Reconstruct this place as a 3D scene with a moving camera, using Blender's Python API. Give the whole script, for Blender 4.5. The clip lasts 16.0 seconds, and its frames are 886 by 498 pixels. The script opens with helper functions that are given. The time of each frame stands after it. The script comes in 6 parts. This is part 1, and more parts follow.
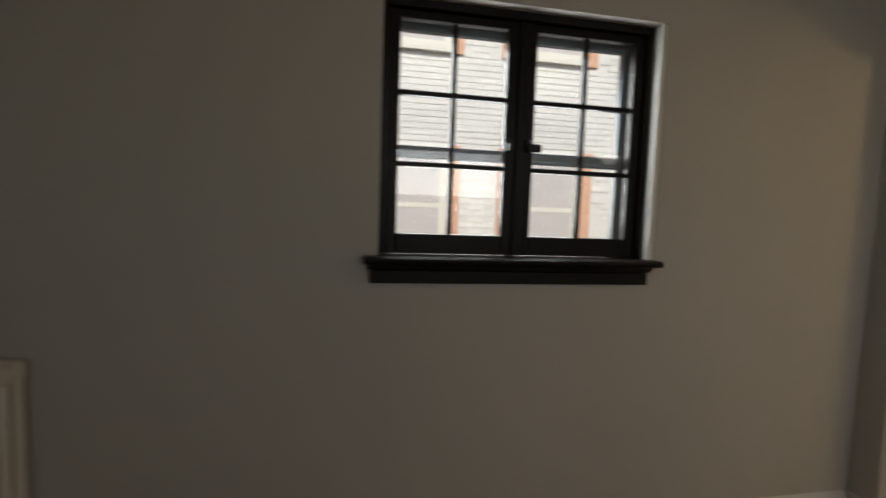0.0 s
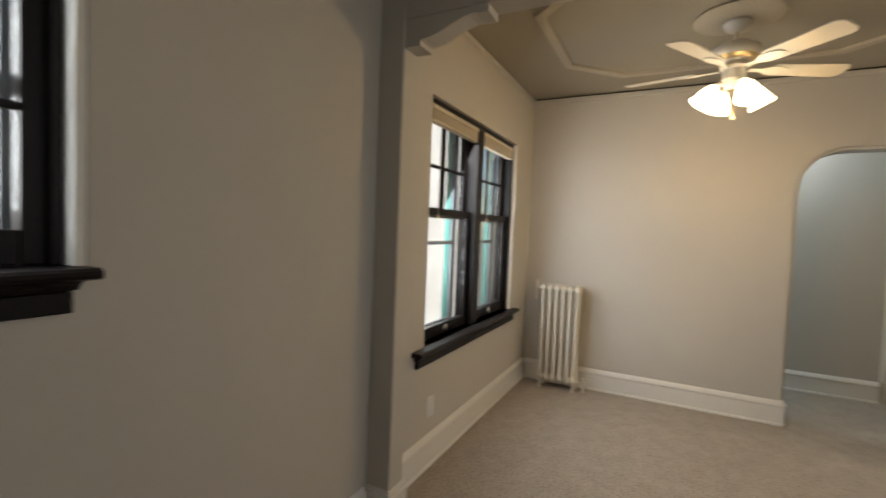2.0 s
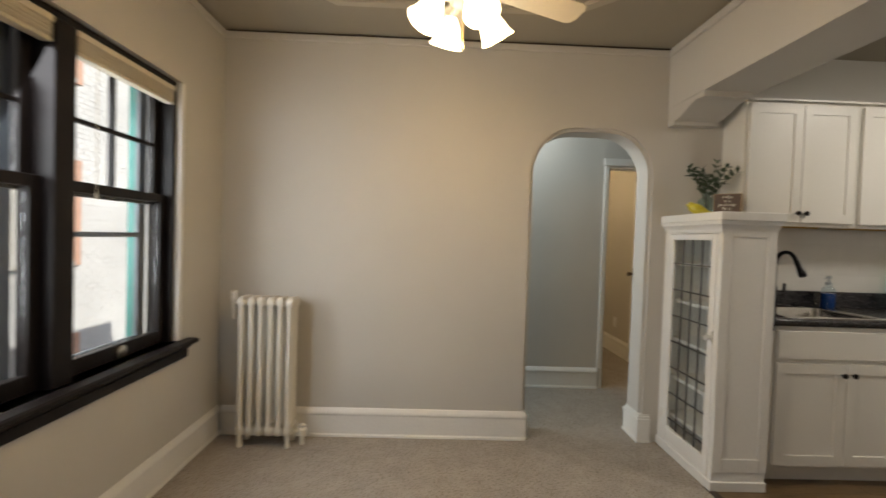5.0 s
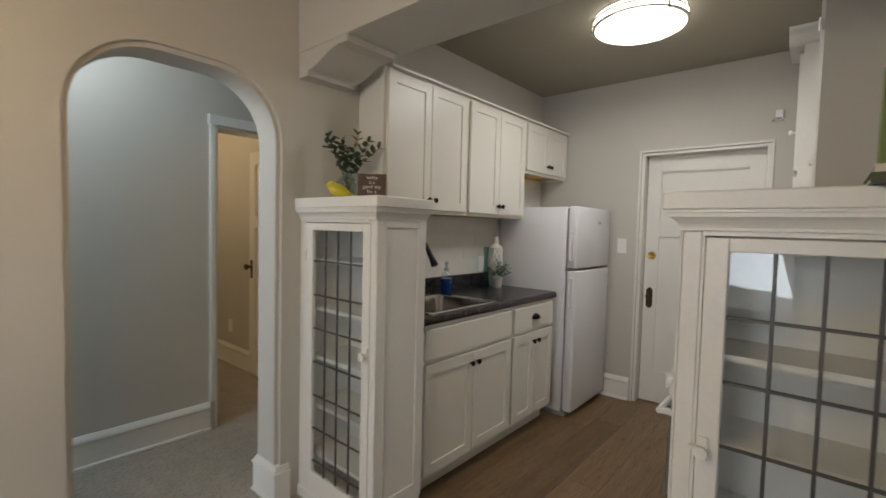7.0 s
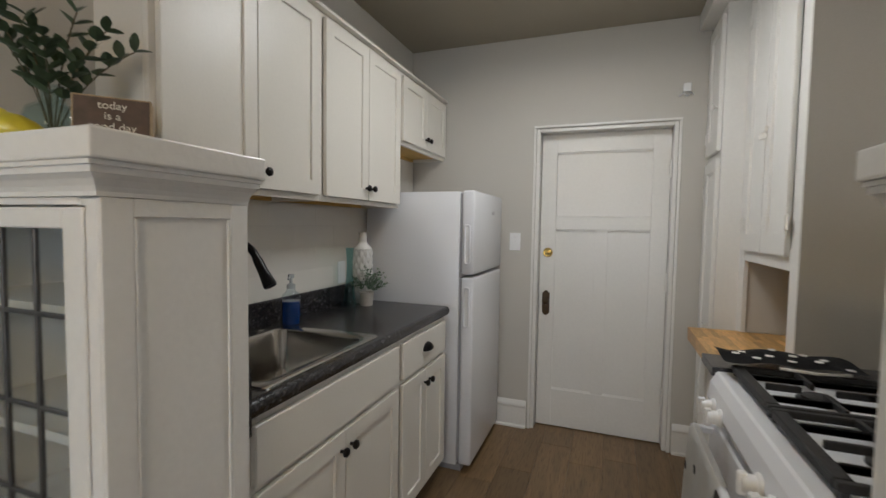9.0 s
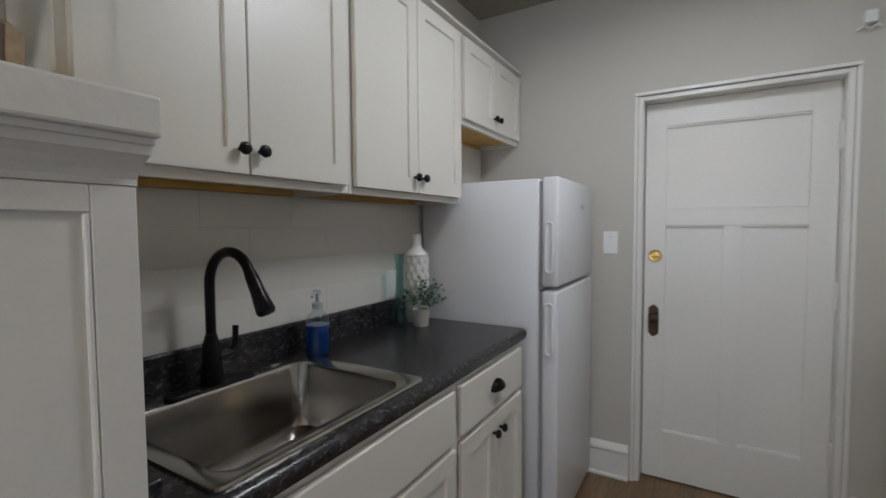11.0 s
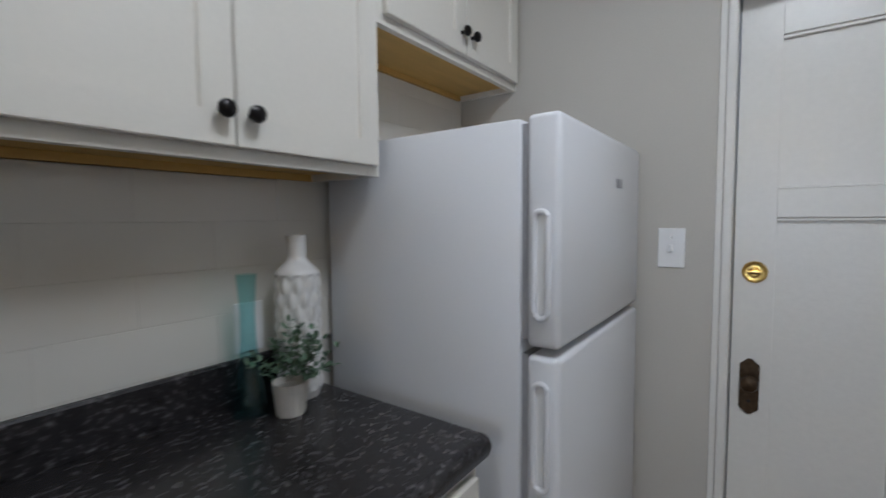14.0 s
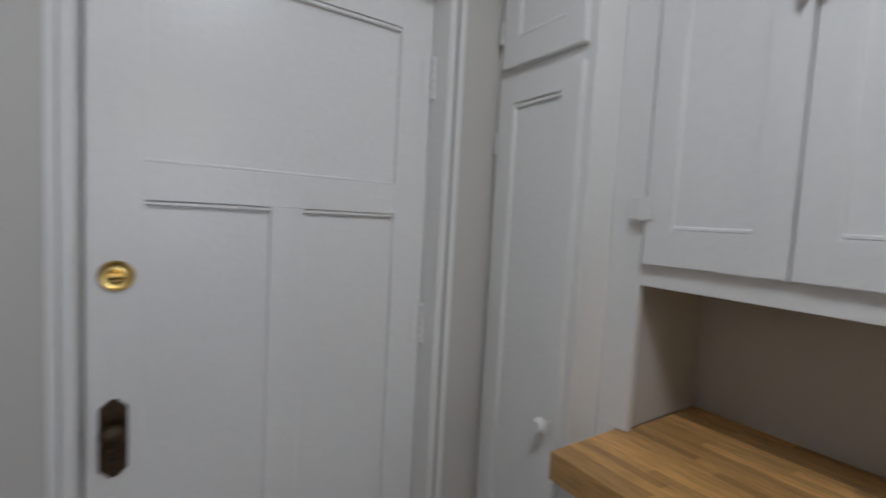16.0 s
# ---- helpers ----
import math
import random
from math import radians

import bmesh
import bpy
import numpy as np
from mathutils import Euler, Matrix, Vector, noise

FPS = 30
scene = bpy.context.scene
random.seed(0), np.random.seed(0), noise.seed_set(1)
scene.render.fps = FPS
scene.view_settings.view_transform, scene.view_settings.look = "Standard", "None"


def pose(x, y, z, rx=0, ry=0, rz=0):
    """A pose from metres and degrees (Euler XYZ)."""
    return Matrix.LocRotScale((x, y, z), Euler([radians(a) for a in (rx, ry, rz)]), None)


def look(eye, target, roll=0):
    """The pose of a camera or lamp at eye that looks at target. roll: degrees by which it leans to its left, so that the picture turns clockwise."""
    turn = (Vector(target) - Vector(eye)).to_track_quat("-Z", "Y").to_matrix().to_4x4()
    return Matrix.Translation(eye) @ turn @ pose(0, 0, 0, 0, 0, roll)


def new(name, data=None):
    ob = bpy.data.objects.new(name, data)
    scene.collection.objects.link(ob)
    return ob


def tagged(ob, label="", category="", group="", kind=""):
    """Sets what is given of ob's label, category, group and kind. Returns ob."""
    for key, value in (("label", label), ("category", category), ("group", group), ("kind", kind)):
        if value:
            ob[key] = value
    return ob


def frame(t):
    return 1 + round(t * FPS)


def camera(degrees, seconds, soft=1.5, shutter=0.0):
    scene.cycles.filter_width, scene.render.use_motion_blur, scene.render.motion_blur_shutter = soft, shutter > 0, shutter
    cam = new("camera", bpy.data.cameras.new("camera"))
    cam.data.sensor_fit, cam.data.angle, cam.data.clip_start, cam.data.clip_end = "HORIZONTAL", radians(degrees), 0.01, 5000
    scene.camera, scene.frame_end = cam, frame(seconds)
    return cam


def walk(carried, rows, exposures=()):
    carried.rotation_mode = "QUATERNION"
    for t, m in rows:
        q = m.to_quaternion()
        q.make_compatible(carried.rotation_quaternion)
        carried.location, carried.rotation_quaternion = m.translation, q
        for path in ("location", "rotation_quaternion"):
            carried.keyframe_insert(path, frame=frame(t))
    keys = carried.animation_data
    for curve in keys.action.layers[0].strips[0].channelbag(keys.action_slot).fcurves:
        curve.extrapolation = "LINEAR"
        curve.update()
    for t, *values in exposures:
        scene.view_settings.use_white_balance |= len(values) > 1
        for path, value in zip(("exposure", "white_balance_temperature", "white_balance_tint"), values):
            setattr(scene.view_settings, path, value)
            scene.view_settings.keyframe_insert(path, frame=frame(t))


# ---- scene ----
cam = camera(90.0, 16.0, shutter=0.5)
PATH = [
    (0, (0.658, -0.109, 1.369), (1.019, 1.853, 1.22), 2.0),
    (0.5, (0.807, 0.032, 1.341), (1.616, 1.858, 1.23), 1.6),
    (1, (0.95, 0.146, 1.341), (2.109, 1.772, 1.231), 1.9),
    (1.5, (1.12, 0.268, 1.345), (2.611, 1.596, 1.217), 2.8),
    (2, (1.282, 0.323, 1.337), (3.064, 1.227, 1.245), 2.3),
    (2.5, (1.454, 0.386, 1.279), (3.357, 0.998, 1.214), 2.0),
    (3, (1.687, 0.391, 1.302), (3.624, 0.885, 1.227), 1.7),
    (3.2, (1.773, 0.408, 1.301), (3.719, 0.866, 1.224), 1.9),
    (5.5, (2.652, 0.101, 1.279), (4.599, -0.35, 1.216), 1.5),
    (6, (2.886, 0.094, 1.341), (4.637, -0.868, 1.251), 1.4),
    (6.5, (3.096, -0.01, 1.329), (4.591, -1.335, 1.235), 1.5),
    (7, (3.324, -0.173, 1.342), (4.626, -1.688, 1.246), 1.4),
    (7.5, (3.557, -0.332, 1.331), (4.686, -1.98, 1.23), 1.4),
    (8, (3.743, -0.513, 1.323), (4.621, -2.307, 1.222), 1.3),
    (8.5, (3.871, -0.735, 1.331), (4.609, -2.59, 1.221), 0.8),
    (8.7, (3.916, -0.809, 1.331), (4.614, -2.68, 1.225), 0.9),
    (11, (4.134, -1.386, 1.318), (5.149, -3.107, 1.219), -0.4),
    (11.5, (4.121, -1.469, 1.314), (5.43, -2.978, 1.209), -0.6),
    (12, (4.202, -1.605, 1.304), (5.531, -3.095, 1.18), -0.6),
    (12.5, (4.285, -1.78, 1.319), (5.601, -3.281, 1.201), -0.5),
    (13, (4.336, -1.961, 1.319), (5.628, -3.482, 1.189), -0.7),
    (13.5, (4.337, -2.192, 1.333), (5.595, -3.742, 1.2), -0.7),
    (14, (4.332, -2.346, 1.318), (5.501, -3.963, 1.19), -0.5),
    (14.5, (4.38, -2.515, 1.319), (5.286, -4.293, 1.19), -0.4),
    (15, (4.351, -2.623, 1.315), (4.672, -4.591, 1.164), 1.5),
    (15.5, (4.317, -2.718, 1.327), (3.843, -4.654, 1.157), 2.3),
    (16, (4.287, -2.798, 1.313), (3.192, -4.466, 1.176), 3.1),
]
EXPOSURES = [(0.0, -0.45, 7000, 10), (1.0, -0.08, 6350, 10), (2.0, -0.02, 6900, 10), (3.0, 0.05, 7200, 10), (5.5, -0.15, 6700, 10), (7.0, -0.22, 6400, 10),
             (8.5, -0.2, 6150, 9), (11.0, -0.3, 5650, 9), (13.5, -0.3, 5450, 9), (16.0, -0.42, 5450, 11)]
walk(cam, [(t, look(eye, target, roll)) for t, eye, target, roll in PATH], EXPOSURES)

# ---- world, sun and lamps ----
world = bpy.data.worlds.new("World")
scene.world = world
world.use_nodes = True
wn = world.node_tree.nodes
sky = wn.new("ShaderNodeTexSky")
sky.sky_type, sky.sun_disc = "NISHITA", False
sky.sun_elevation, sky.sun_rotation = radians(42), radians(187)
wn["Background"].inputs["Strength"].default_value = 0.15
world.node_tree.links.new(sky.outputs[0], wn["Background"].inputs["Color"])


def lamp(name, kind, power, colour, m, size=0.1, size_y=None, angle=None):
    data = bpy.data.lights.new(name, kind)
    data.energy, data.color = power, colour
    if kind == "AREA":
        data.shape, data.size, data.size_y = "RECTANGLE", size, size_y or size
    elif kind == "SUN":
        data.angle = angle
    else:
        data.shadow_soft_size = size
    ob = new(name, data)
    ob.matrix_world = m
    return ob


lamp("sun", "SUN", 5.0, (1.0, 0.95, 0.87), look((-1, -8, 7.2), (0, 0, 0)), angle=radians(0.6))
DAY = (0.86, 0.92, 1.0)
WARM = (1.0, 0.66, 0.28)
KIT = (1.0, 0.97, 0.93)
# sky light entering by the two windows, two added fill lamps without a known source (living room and hall), and the
# hall's unseen ceiling bulb
lamp("casement_daylight", "AREA", 24, DAY, look((1.25, 1.76, 1.68), (1.25, 0.5, 1.1)), 0.85, 0.75)
lamp("window_daylight", "AREA", 40, DAY, look((4.1, 1.82, 1.40), (5.0, 0.5, 0.70)), 1.3, 1.1)
lamp("living_fill", "AREA", 13, (0.9, 0.94, 1.0), look((1.7, -2.72, 1.93), (1.7, 0.5, 1.0)), 1.7, 0.6)
# bluish fill added at the hall's north end to brighten its walls
lamp("hall_fill", "AREA", 20, (0.68, 0.86, 1.0), look((5.9, 1.35, 2.0), (5.9, -0.5, 1.5)), 0.6, 0.7)
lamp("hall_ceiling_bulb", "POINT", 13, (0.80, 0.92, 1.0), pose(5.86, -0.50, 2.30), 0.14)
FAN = (4.13, 0.06)
LAMP = (4.15, -2.74)
for ax in range(4):
    a = radians(22 + 90 * ax)
    lamp("fan_bulb", "POINT", 6.0, WARM, pose(FAN[0] + 0.152 * math.cos(a), FAN[1] + 0.152 * math.sin(a), 2.045), 0.04)
lamp("ceiling_light_glow", "AREA", 10.6, KIT, look((LAMP[0], LAMP[1], 2.40), (LAMP[0], LAMP[1], 0)), 0.40)
lamp("ceiling_light_spill", "POINT", 3.0, KIT, pose(LAMP[0], LAMP[1], 2.36), 0.16)
lamp("bedroom_bulb", "POINT", 26, (1.0, 0.74, 0.42), pose(7.6, -1.0, 2.2), 0.10)


# ---- materials ----
def material(name, colour, rough=0.5, metal=0.0, grain=0.06, scale=60.0, bump=0.05, stain=0.05, stain_scale=1.7, coat=0.0, per_object=0.0,
             stretch=(1, 1, 1), second=None, spec=0.5):
    m = bpy.data.materials.new(name)
    m.use_nodes = True
    nodes, links = m.node_tree.nodes, m.node_tree.links
    b = nodes["Principled BSDF"]
    b.inputs["Roughness"].default_value, b.inputs["Metallic"].default_value = rough, metal
    b.inputs["Coat Weight"].default_value = coat
    b.inputs["Specular IOR Level"].default_value = spec
    co = nodes.new("ShaderNodeTexCoord")
    geo = nodes.new("ShaderNodeNewGeometry")
    mp = nodes.new("ShaderNodeMapping")
    mp.inputs["Scale"].default_value = stretch
    links.new(geo.outputs["Position"], mp.inputs["Vector"])
    fine = nodes.new("ShaderNodeTexNoise")
    fine.inputs["Scale"].default_value, fine.inputs["Detail"].default_value = scale, 3
    links.new(mp.outputs[0], fine.inputs["Vector"])
    big = nodes.new("ShaderNodeTexNoise")
    big.inputs["Scale"].default_value, big.inputs["Detail"].default_value = stain_scale, 4
    links.new(mp.outputs[0], big.inputs["Vector"])
    val = None
    for tex, amount in ((fine, grain), (big, stain)):
        mr = nodes.new("ShaderNodeMapRange")
        mr.inputs["From Min"].default_value, mr.inputs["From Max"].default_value = 0.25, 0.75
        mr.inputs["To Min"].default_value, mr.inputs["To Max"].default_value = 1 - amount, 1 + amount
        links.new(tex.outputs["Fac"], mr.inputs["Value"])
        if val is None:
            val = mr.outputs[0]
        else:
            mul = nodes.new("ShaderNodeMath")
            mul.operation = "MULTIPLY"
            links.new(val, mul.inputs[0]), links.new(mr.outputs[0], mul.inputs[1])
            val = mul.outputs[0]
    if per_object:
        oi = nodes.new("ShaderNodeObjectInfo")
        mr = nodes.new("ShaderNodeMapRange")
        mr.inputs["To Min"].default_value, mr.inputs["To Max"].default_value = 1 - per_object, 1 + per_object
        links.new(oi.outputs["Random"], mr.inputs["Value"])
        mul = nodes.new("ShaderNodeMath")
        mul.operation = "MULTIPLY"
        links.new(val, mul.inputs[0]), links.new(mr.outputs[0], mul.inputs[1])
        val = mul.outputs[0]
    base = nodes.new("ShaderNodeRGB")
    base.outputs[0].default_value = (*colour, 1)
    src = base.outputs[0]
    if second:
        mixc = nodes.new("ShaderNodeMix")
        mixc.data_type = "RGBA"
        ramp = nodes.new("ShaderNodeMapRange")
        ramp.inputs["From Min"].default_value, ramp.inputs["From Max"].default_value = second[1], second[2]
        links.new(fine.outputs["Fac"], ramp.inputs["Value"])
        links.new(ramp.outputs[0], mixc.inputs[0])
        links.new(src, mixc.inputs[6])
        mixc.inputs[7].default_value = (*second[0], 1)
        src = mixc.outputs[2]
    mul = nodes.new("ShaderNodeVectorMath")
    mul.operation = "SCALE"
    links.new(src, mul.inputs[0]), links.new(val, mul.inputs["Scale"])
    links.new(mul.outputs[0], b.inputs["Base Color"])
    if bump:
        bp = nodes.new("ShaderNodeBump")
        bp.inputs["Strength"].default_value, bp.inputs["Distance"].default_value = bump, 0.004
        links.new(fine.outputs["Fac"], bp.inputs["Height"])
        links.new(bp.outputs[0], b.inputs["Normal"])
    return m


def glass(name, colour=(1, 1, 1), rough=0.0, thin=True):
    m = bpy.data.materials.new(name)
    m.use_nodes = True
    nodes, links = m.node_tree.nodes, m.node_tree.links
    if thin:
        nodes.remove(nodes["Principled BSDF"])
        tr, gl, mx, lw, pw, ad = (nodes.new(k) for k in ("ShaderNodeBsdfTransparent", "ShaderNodeBsdfGlossy", "ShaderNodeMixShader", "ShaderNodeLayerWeight", "ShaderNodeMath", "ShaderNodeMath"))
        tr.inputs[0].default_value = (*colour, 1)
        gl.inputs["Roughness"].default_value = 0.02
        pw.operation, pw.inputs[1].default_value = "POWER", 4.0
        ad.operation, ad.inputs[1].default_value, ad.inputs[2].default_value = "MULTIPLY_ADD", 0.7, 0.045
        links.new(lw.outputs["Facing"], pw.inputs[0]), links.new(pw.outputs[0], ad.inputs[0]), links.new(ad.outputs[0], mx.inputs[0])
        links.new(tr.outputs[0], mx.inputs[1]), links.new(gl.outputs[0], mx.inputs[2])
        links.new(mx.outputs[0], nodes["Material Output"].inputs[0])
    else:
        b = nodes["Principled BSDF"]
        b.inputs["Base Color"].default_value = (*colour, 1)
        b.inputs["Transmission Weight"].default_value, b.inputs["Roughness"].default_value, b.inputs["IOR"].default_value = 1.0, rough, 1.33
    return m


def glow(name, colour, strength):
    m = bpy.data.materials.new(name)
    m.use_nodes = True
    b = m.node_tree.nodes["Principled BSDF"]
    b.inputs["Base Color"].default_value = (0.85, 0.85, 0.82, 1)
    b.inputs["Emission Color"].default_value, b.inputs["Emission Strength"].default_value = (*colour, 1), strength
    return m


M = dict(
    wall=material("wall_paint", (0.535, 0.51, 0.465), 0.75, grain=0.02, scale=180, bump=0.12, stain=0.03),
    ceiling=material("ceiling_paint", (0.335, 0.302, 0.24), 0.8, grain=0.02, scale=160, bump=0.1, stain=0.03),
    mould=material("ceiling_moulding_paint", (0.45, 0.405, 0.325), 0.7, grain=0.02, bump=0.05),
    trim=material("trim_gloss_paint", (0.76, 0.745, 0.71), 0.30, grain=0.02, scale=60, bump=0.20, stain=0.03),
    cabinet=material("cabinet_paint", (0.74, 0.71, 0.645), 0.36, grain=0.015, scale=120, bump=0.04, stain=0.02),
    dark=material("dark_stained_wood", (0.007, 0.0048, 0.0045), 0.40, grain=0.25, scale=40, bump=0.12, stain=0.2, stretch=(1, 1, 6), spec=0.22),
    carpet=material("carpet_pile", (0.42, 0.375, 0.33), 0.95, grain=0.38, scale=80, bump=1.0, stain=0.10, stain_scale=9, spec=0.1,
                    second=((0.20, 0.165, 0.135), 0.46, 0.64)),
    plank=material("wood_plank_floor", (0.215, 0.138, 0.066), 0.40, grain=0.34, scale=14, bump=0.06, stain=0.22, stain_scale=3, per_object=0.20,
                   stretch=(9, 0.8, 9), second=((0.085, 0.050, 0.025), 0.42, 0.70)),
    subfloor=material("subfloor", (0.05, 0.035, 0.025), 0.8),
    counter=material("charcoal_laminate", (0.022, 0.020, 0.021), 0.27, grain=0.35, scale=120, bump=0.03, stain=0.35, stain_scale=30, stretch=(1, 0.6, 1),
                     second=((0.085, 0.08, 0.08), 0.56, 0.74)),
    steel=material("brushed_steel", (0.50, 0.475, 0.44), 0.18, 1.0, grain=0.08, scale=60, bump=0.02, stretch=(1, 14, 14)),
    black=material("oil_rubbed_bronze", (0.012, 0.010, 0.010), 0.30, 0.6, grain=0.15, bump=0.02),
    ochre=material("raw_plywood", (0.60, 0.38, 0.11), 0.55, grain=0.10, scale=30, bump=0.05, stretch=(1, 0.15, 1), stain=0.1),
    tile=material("glazed_tile", (0.70, 0.67, 0.61), 0.13, grain=0.015, scale=8, bump=0.02, stain=0.03, per_object=0.025, coat=0.2),
    grout=material("grout", (0.64, 0.61, 0.55), 0.9, bump=0.2),
    enamel=material("white_appliance_enamel", (0.74, 0.745, 0.77), 0.26, grain=0.012, scale=420, bump=0.10, stain=0.02),
    gasket=material("grey_gasket", (0.34, 0.34, 0.36), 0.6),
    radiator=material("radiator_paint", (0.70, 0.66, 0.58), 0.38, grain=0.04, scale=90, bump=0.15, stain=0.05),
    brass=material("polished_brass", (0.72, 0.50, 0.16), 0.22, 1.0, grain=0.1, bump=0.02),
    bronze=material("aged_bronze", (0.085, 0.058, 0.036), 0.38, 0.9, grain=0.35, scale=70, bump=0.15),
    plastic=material("white_plastic", (0.80, 0.80, 0.80), 0.35, grain=0.01, bump=0.0),
    block=material("butcher_block", (0.56, 0.32, 0.105), 0.38, grain=0.25, scale=16, bump=0.04, stain=0.12, stretch=(7, 1, 7), per_object=0.40),
    iron=material("cast_iron", (0.020, 0.019, 0.019), 0.55, 0.2, grain=0.2, scale=160, bump=0.25),
    cloth_w=material("white_cloth", (0.72, 0.70, 0.66), 0.9, grain=0.06, scale=300, bump=0.3),
    cloth_b=material("black_cloth", (0.010, 0.010, 0.011), 0.9, grain=0.1, scale=300, bump=0.3),
    lead=material("lead_came", (0.11, 0.105, 0.10), 0.45, 0.7, grain=0.15, bump=0.1),
    leaf=material("eucalyptus_leaf", (0.055, 0.085, 0.045), 0.5, grain=0.25, scale=60, bump=0.1, per_object=0.2),
    leaf2=material("frosted_leaf", (0.10, 0.16, 0.10), 0.6, grain=0.35, scale=90, bump=0.1),
    stem=material("stem", (0.09, 0.075, 0.04), 0.7),
    yellow=material("yellow_ceramic", (0.62, 0.52, 0.04), 0.28, grain=0.06, bump=0.03, coat=0.3),
    sign=material("brown_sign_paint", (0.085, 0.052, 0.036), 0.6, grain=0.3, scale=40, bump=0.1),
    signwood=material("sign_edge_wood", (0.36, 0.26, 0.15), 0.6, grain=0.2, bump=0.1),
    ink=material("cream_lettering", (0.70, 0.66, 0.56), 0.7, bump=0),
    inkdark=material("grey_lettering", (0.10, 0.10, 0.10), 0.7, bump=0),
    ceramic=material("white_ceramic", (0.72, 0.71, 0.69), 0.15, grain=0.02, bump=0.02, coat=0.4),
    pot=material("ribbed_pot", (0.58, 0.55, 0.50), 0.6, grain=0.06, bump=0.15),
    tealcer=material("teal_ceramic", (0.05, 0.28, 0.32), 0.2, grain=0.06, bump=0.02, coat=0.4),
    teal=material("green_shutter_paint", (0.02, 0.16, 0.135), 0.5, grain=0.15, bump=0.08),
    grey=material("grey_storm_frame", (0.11, 0.12, 0.135), 0.5, grain=0.06, bump=0.05),
    blind=material("cream_blind", (0.62, 0.55, 0.42), 0.6, grain=0.04, bump=0.02),
    brick=material("pale_brick", (0.80, 0.80, 0.81), 0.85, grain=0.18, scale=25, bump=0.4, stain=0.2, stain_scale=0.7, per_object=0.1),
    terracotta=material("terracotta_surround", (0.66, 0.40, 0.30), 0.85, grain=0.15, scale=20, bump=0.3, stain=0.15),
    mortar=material("mortar", (0.72, 0.72, 0.73), 0.9, bump=0.3),
    ground=material("gravel_ground", (0.16, 0.15, 0.13), 0.95, grain=0.3, scale=8, bump=0.5),
    roofing=material("roof_felt", (0.06, 0.06, 0.06), 0.9, grain=0.2, bump=0.3),
    outerwall=material("outer_wall", (0.34, 0.24, 0.18), 0.9, grain=0.2, scale=20, bump=0.4),
    bookgreen=material("green_book_cloth", (0.16, 0.20, 0.05), 0.6, bump=0.05),
    bookolive=material("olive_book_cloth", (0.07, 0.075, 0.04), 0.6, bump=0.05),
    paper=material("book_paper", (0.62, 0.58, 0.50), 0.8, grain=0.12, scale=200, bump=0.1, stretch=(1, 1, 6)),
    cover=material("pale_book_cover", (0.56, 0.54, 0.56), 0.4, bump=0.0),
    fanwhite=material("fan_enamel", (0.72, 0.68, 0.60), 0.35, grain=0.02, bump=0.03),
    gold=material("gilded_filigree", (0.55, 0.42, 0.22), 0.35, 0.7),
    pane=glass("window_glass", (0.97, 0.985, 0.98)),
    vase=glass("blue_green_glass", (0.88, 0.95, 0.95)),
    tealglass=glass("teal_glass", (0.80, 0.945, 0.95)),
    soapglass=glass("clear_bottle_glass", (0.88, 0.93, 0.95)),
    soap=material("blue_liquid", (0.004, 0.045, 0.22), 0.15, bump=0, coat=0.5),
    shade=glow("lit_frosted_shade", (1.0, 0.80, 0.50), 7.0),
    diffuser=glow("lit_diffuser", (1.0, 0.94, 0.82), 5.0),
    chrome=material("brushed_nickel", (0.60, 0.58, 0.54), 0.25, 1.0, grain=0.03, bump=0.0),
    clear=material("clear_pump_plastic", (0.55, 0.58, 0.58), 0.2, 0.3, bump=0),
)

# ---- helpers for meshes ----
PLACE = {}


def thing(name, label, category, at, group="", kind=""):
    ob = new(name)
    ob.empty_display_size = 0.05
    ob.location = at
    PLACE[ob.name] = Vector(at)
    return tagged(ob, label, category, group, kind)


def link_mesh(name, bm, mat, at=None, smooth=False):
    cos = [v.co for v in bm.verts]
    lo = Vector([min(c[i] for c in cos) for i in range(3)])
    hi = Vector([max(c[i] for c in cos) for i in range(3)])
    mid = Vector(at) if at else Vector(((lo.x + hi.x) / 2, (lo.y + hi.y) / 2, lo.z))
    bmesh.ops.translate(bm, verts=bm.verts, vec=-mid)
    me = bpy.data.meshes.new(name)
    bm.to_mesh(me)
    bm.free()
    me.materials.append(mat)
    if smooth:
        me.shade_smooth()
        me.set_sharp_from_angle(angle=radians(38))
    ob = new(name, me)
    PLACE[ob.name] = mid
    ob.location = mid
    return ob


def part(name, bm, mat, parent, label="", smooth=False, at=None):
    ob = link_mesh(name, bm, mat, at, smooth)
    mid = PLACE[ob.name]
    ob.parent = parent
    ob.location = mid - PLACE[parent.name]
    if label:
        ob["label"] = label
    return ob


def single(name, bm, mat, label, category, kind="", group="", smooth=False):
    return tagged(link_mesh(name, bm, mat, None, smooth), label, category, group, kind)


def setting(name, bm, mat, label, smooth=False):
    return single(name, bm, mat, label, name.split("_")[0], "structure", smooth=smooth)


def add(bm, other):
    me = bpy.data.meshes.new("tmp")
    other.to_mesh(me)
    other.free()
    bm.from_mesh(me)
    bpy.data.meshes.remove(me)
    return bm


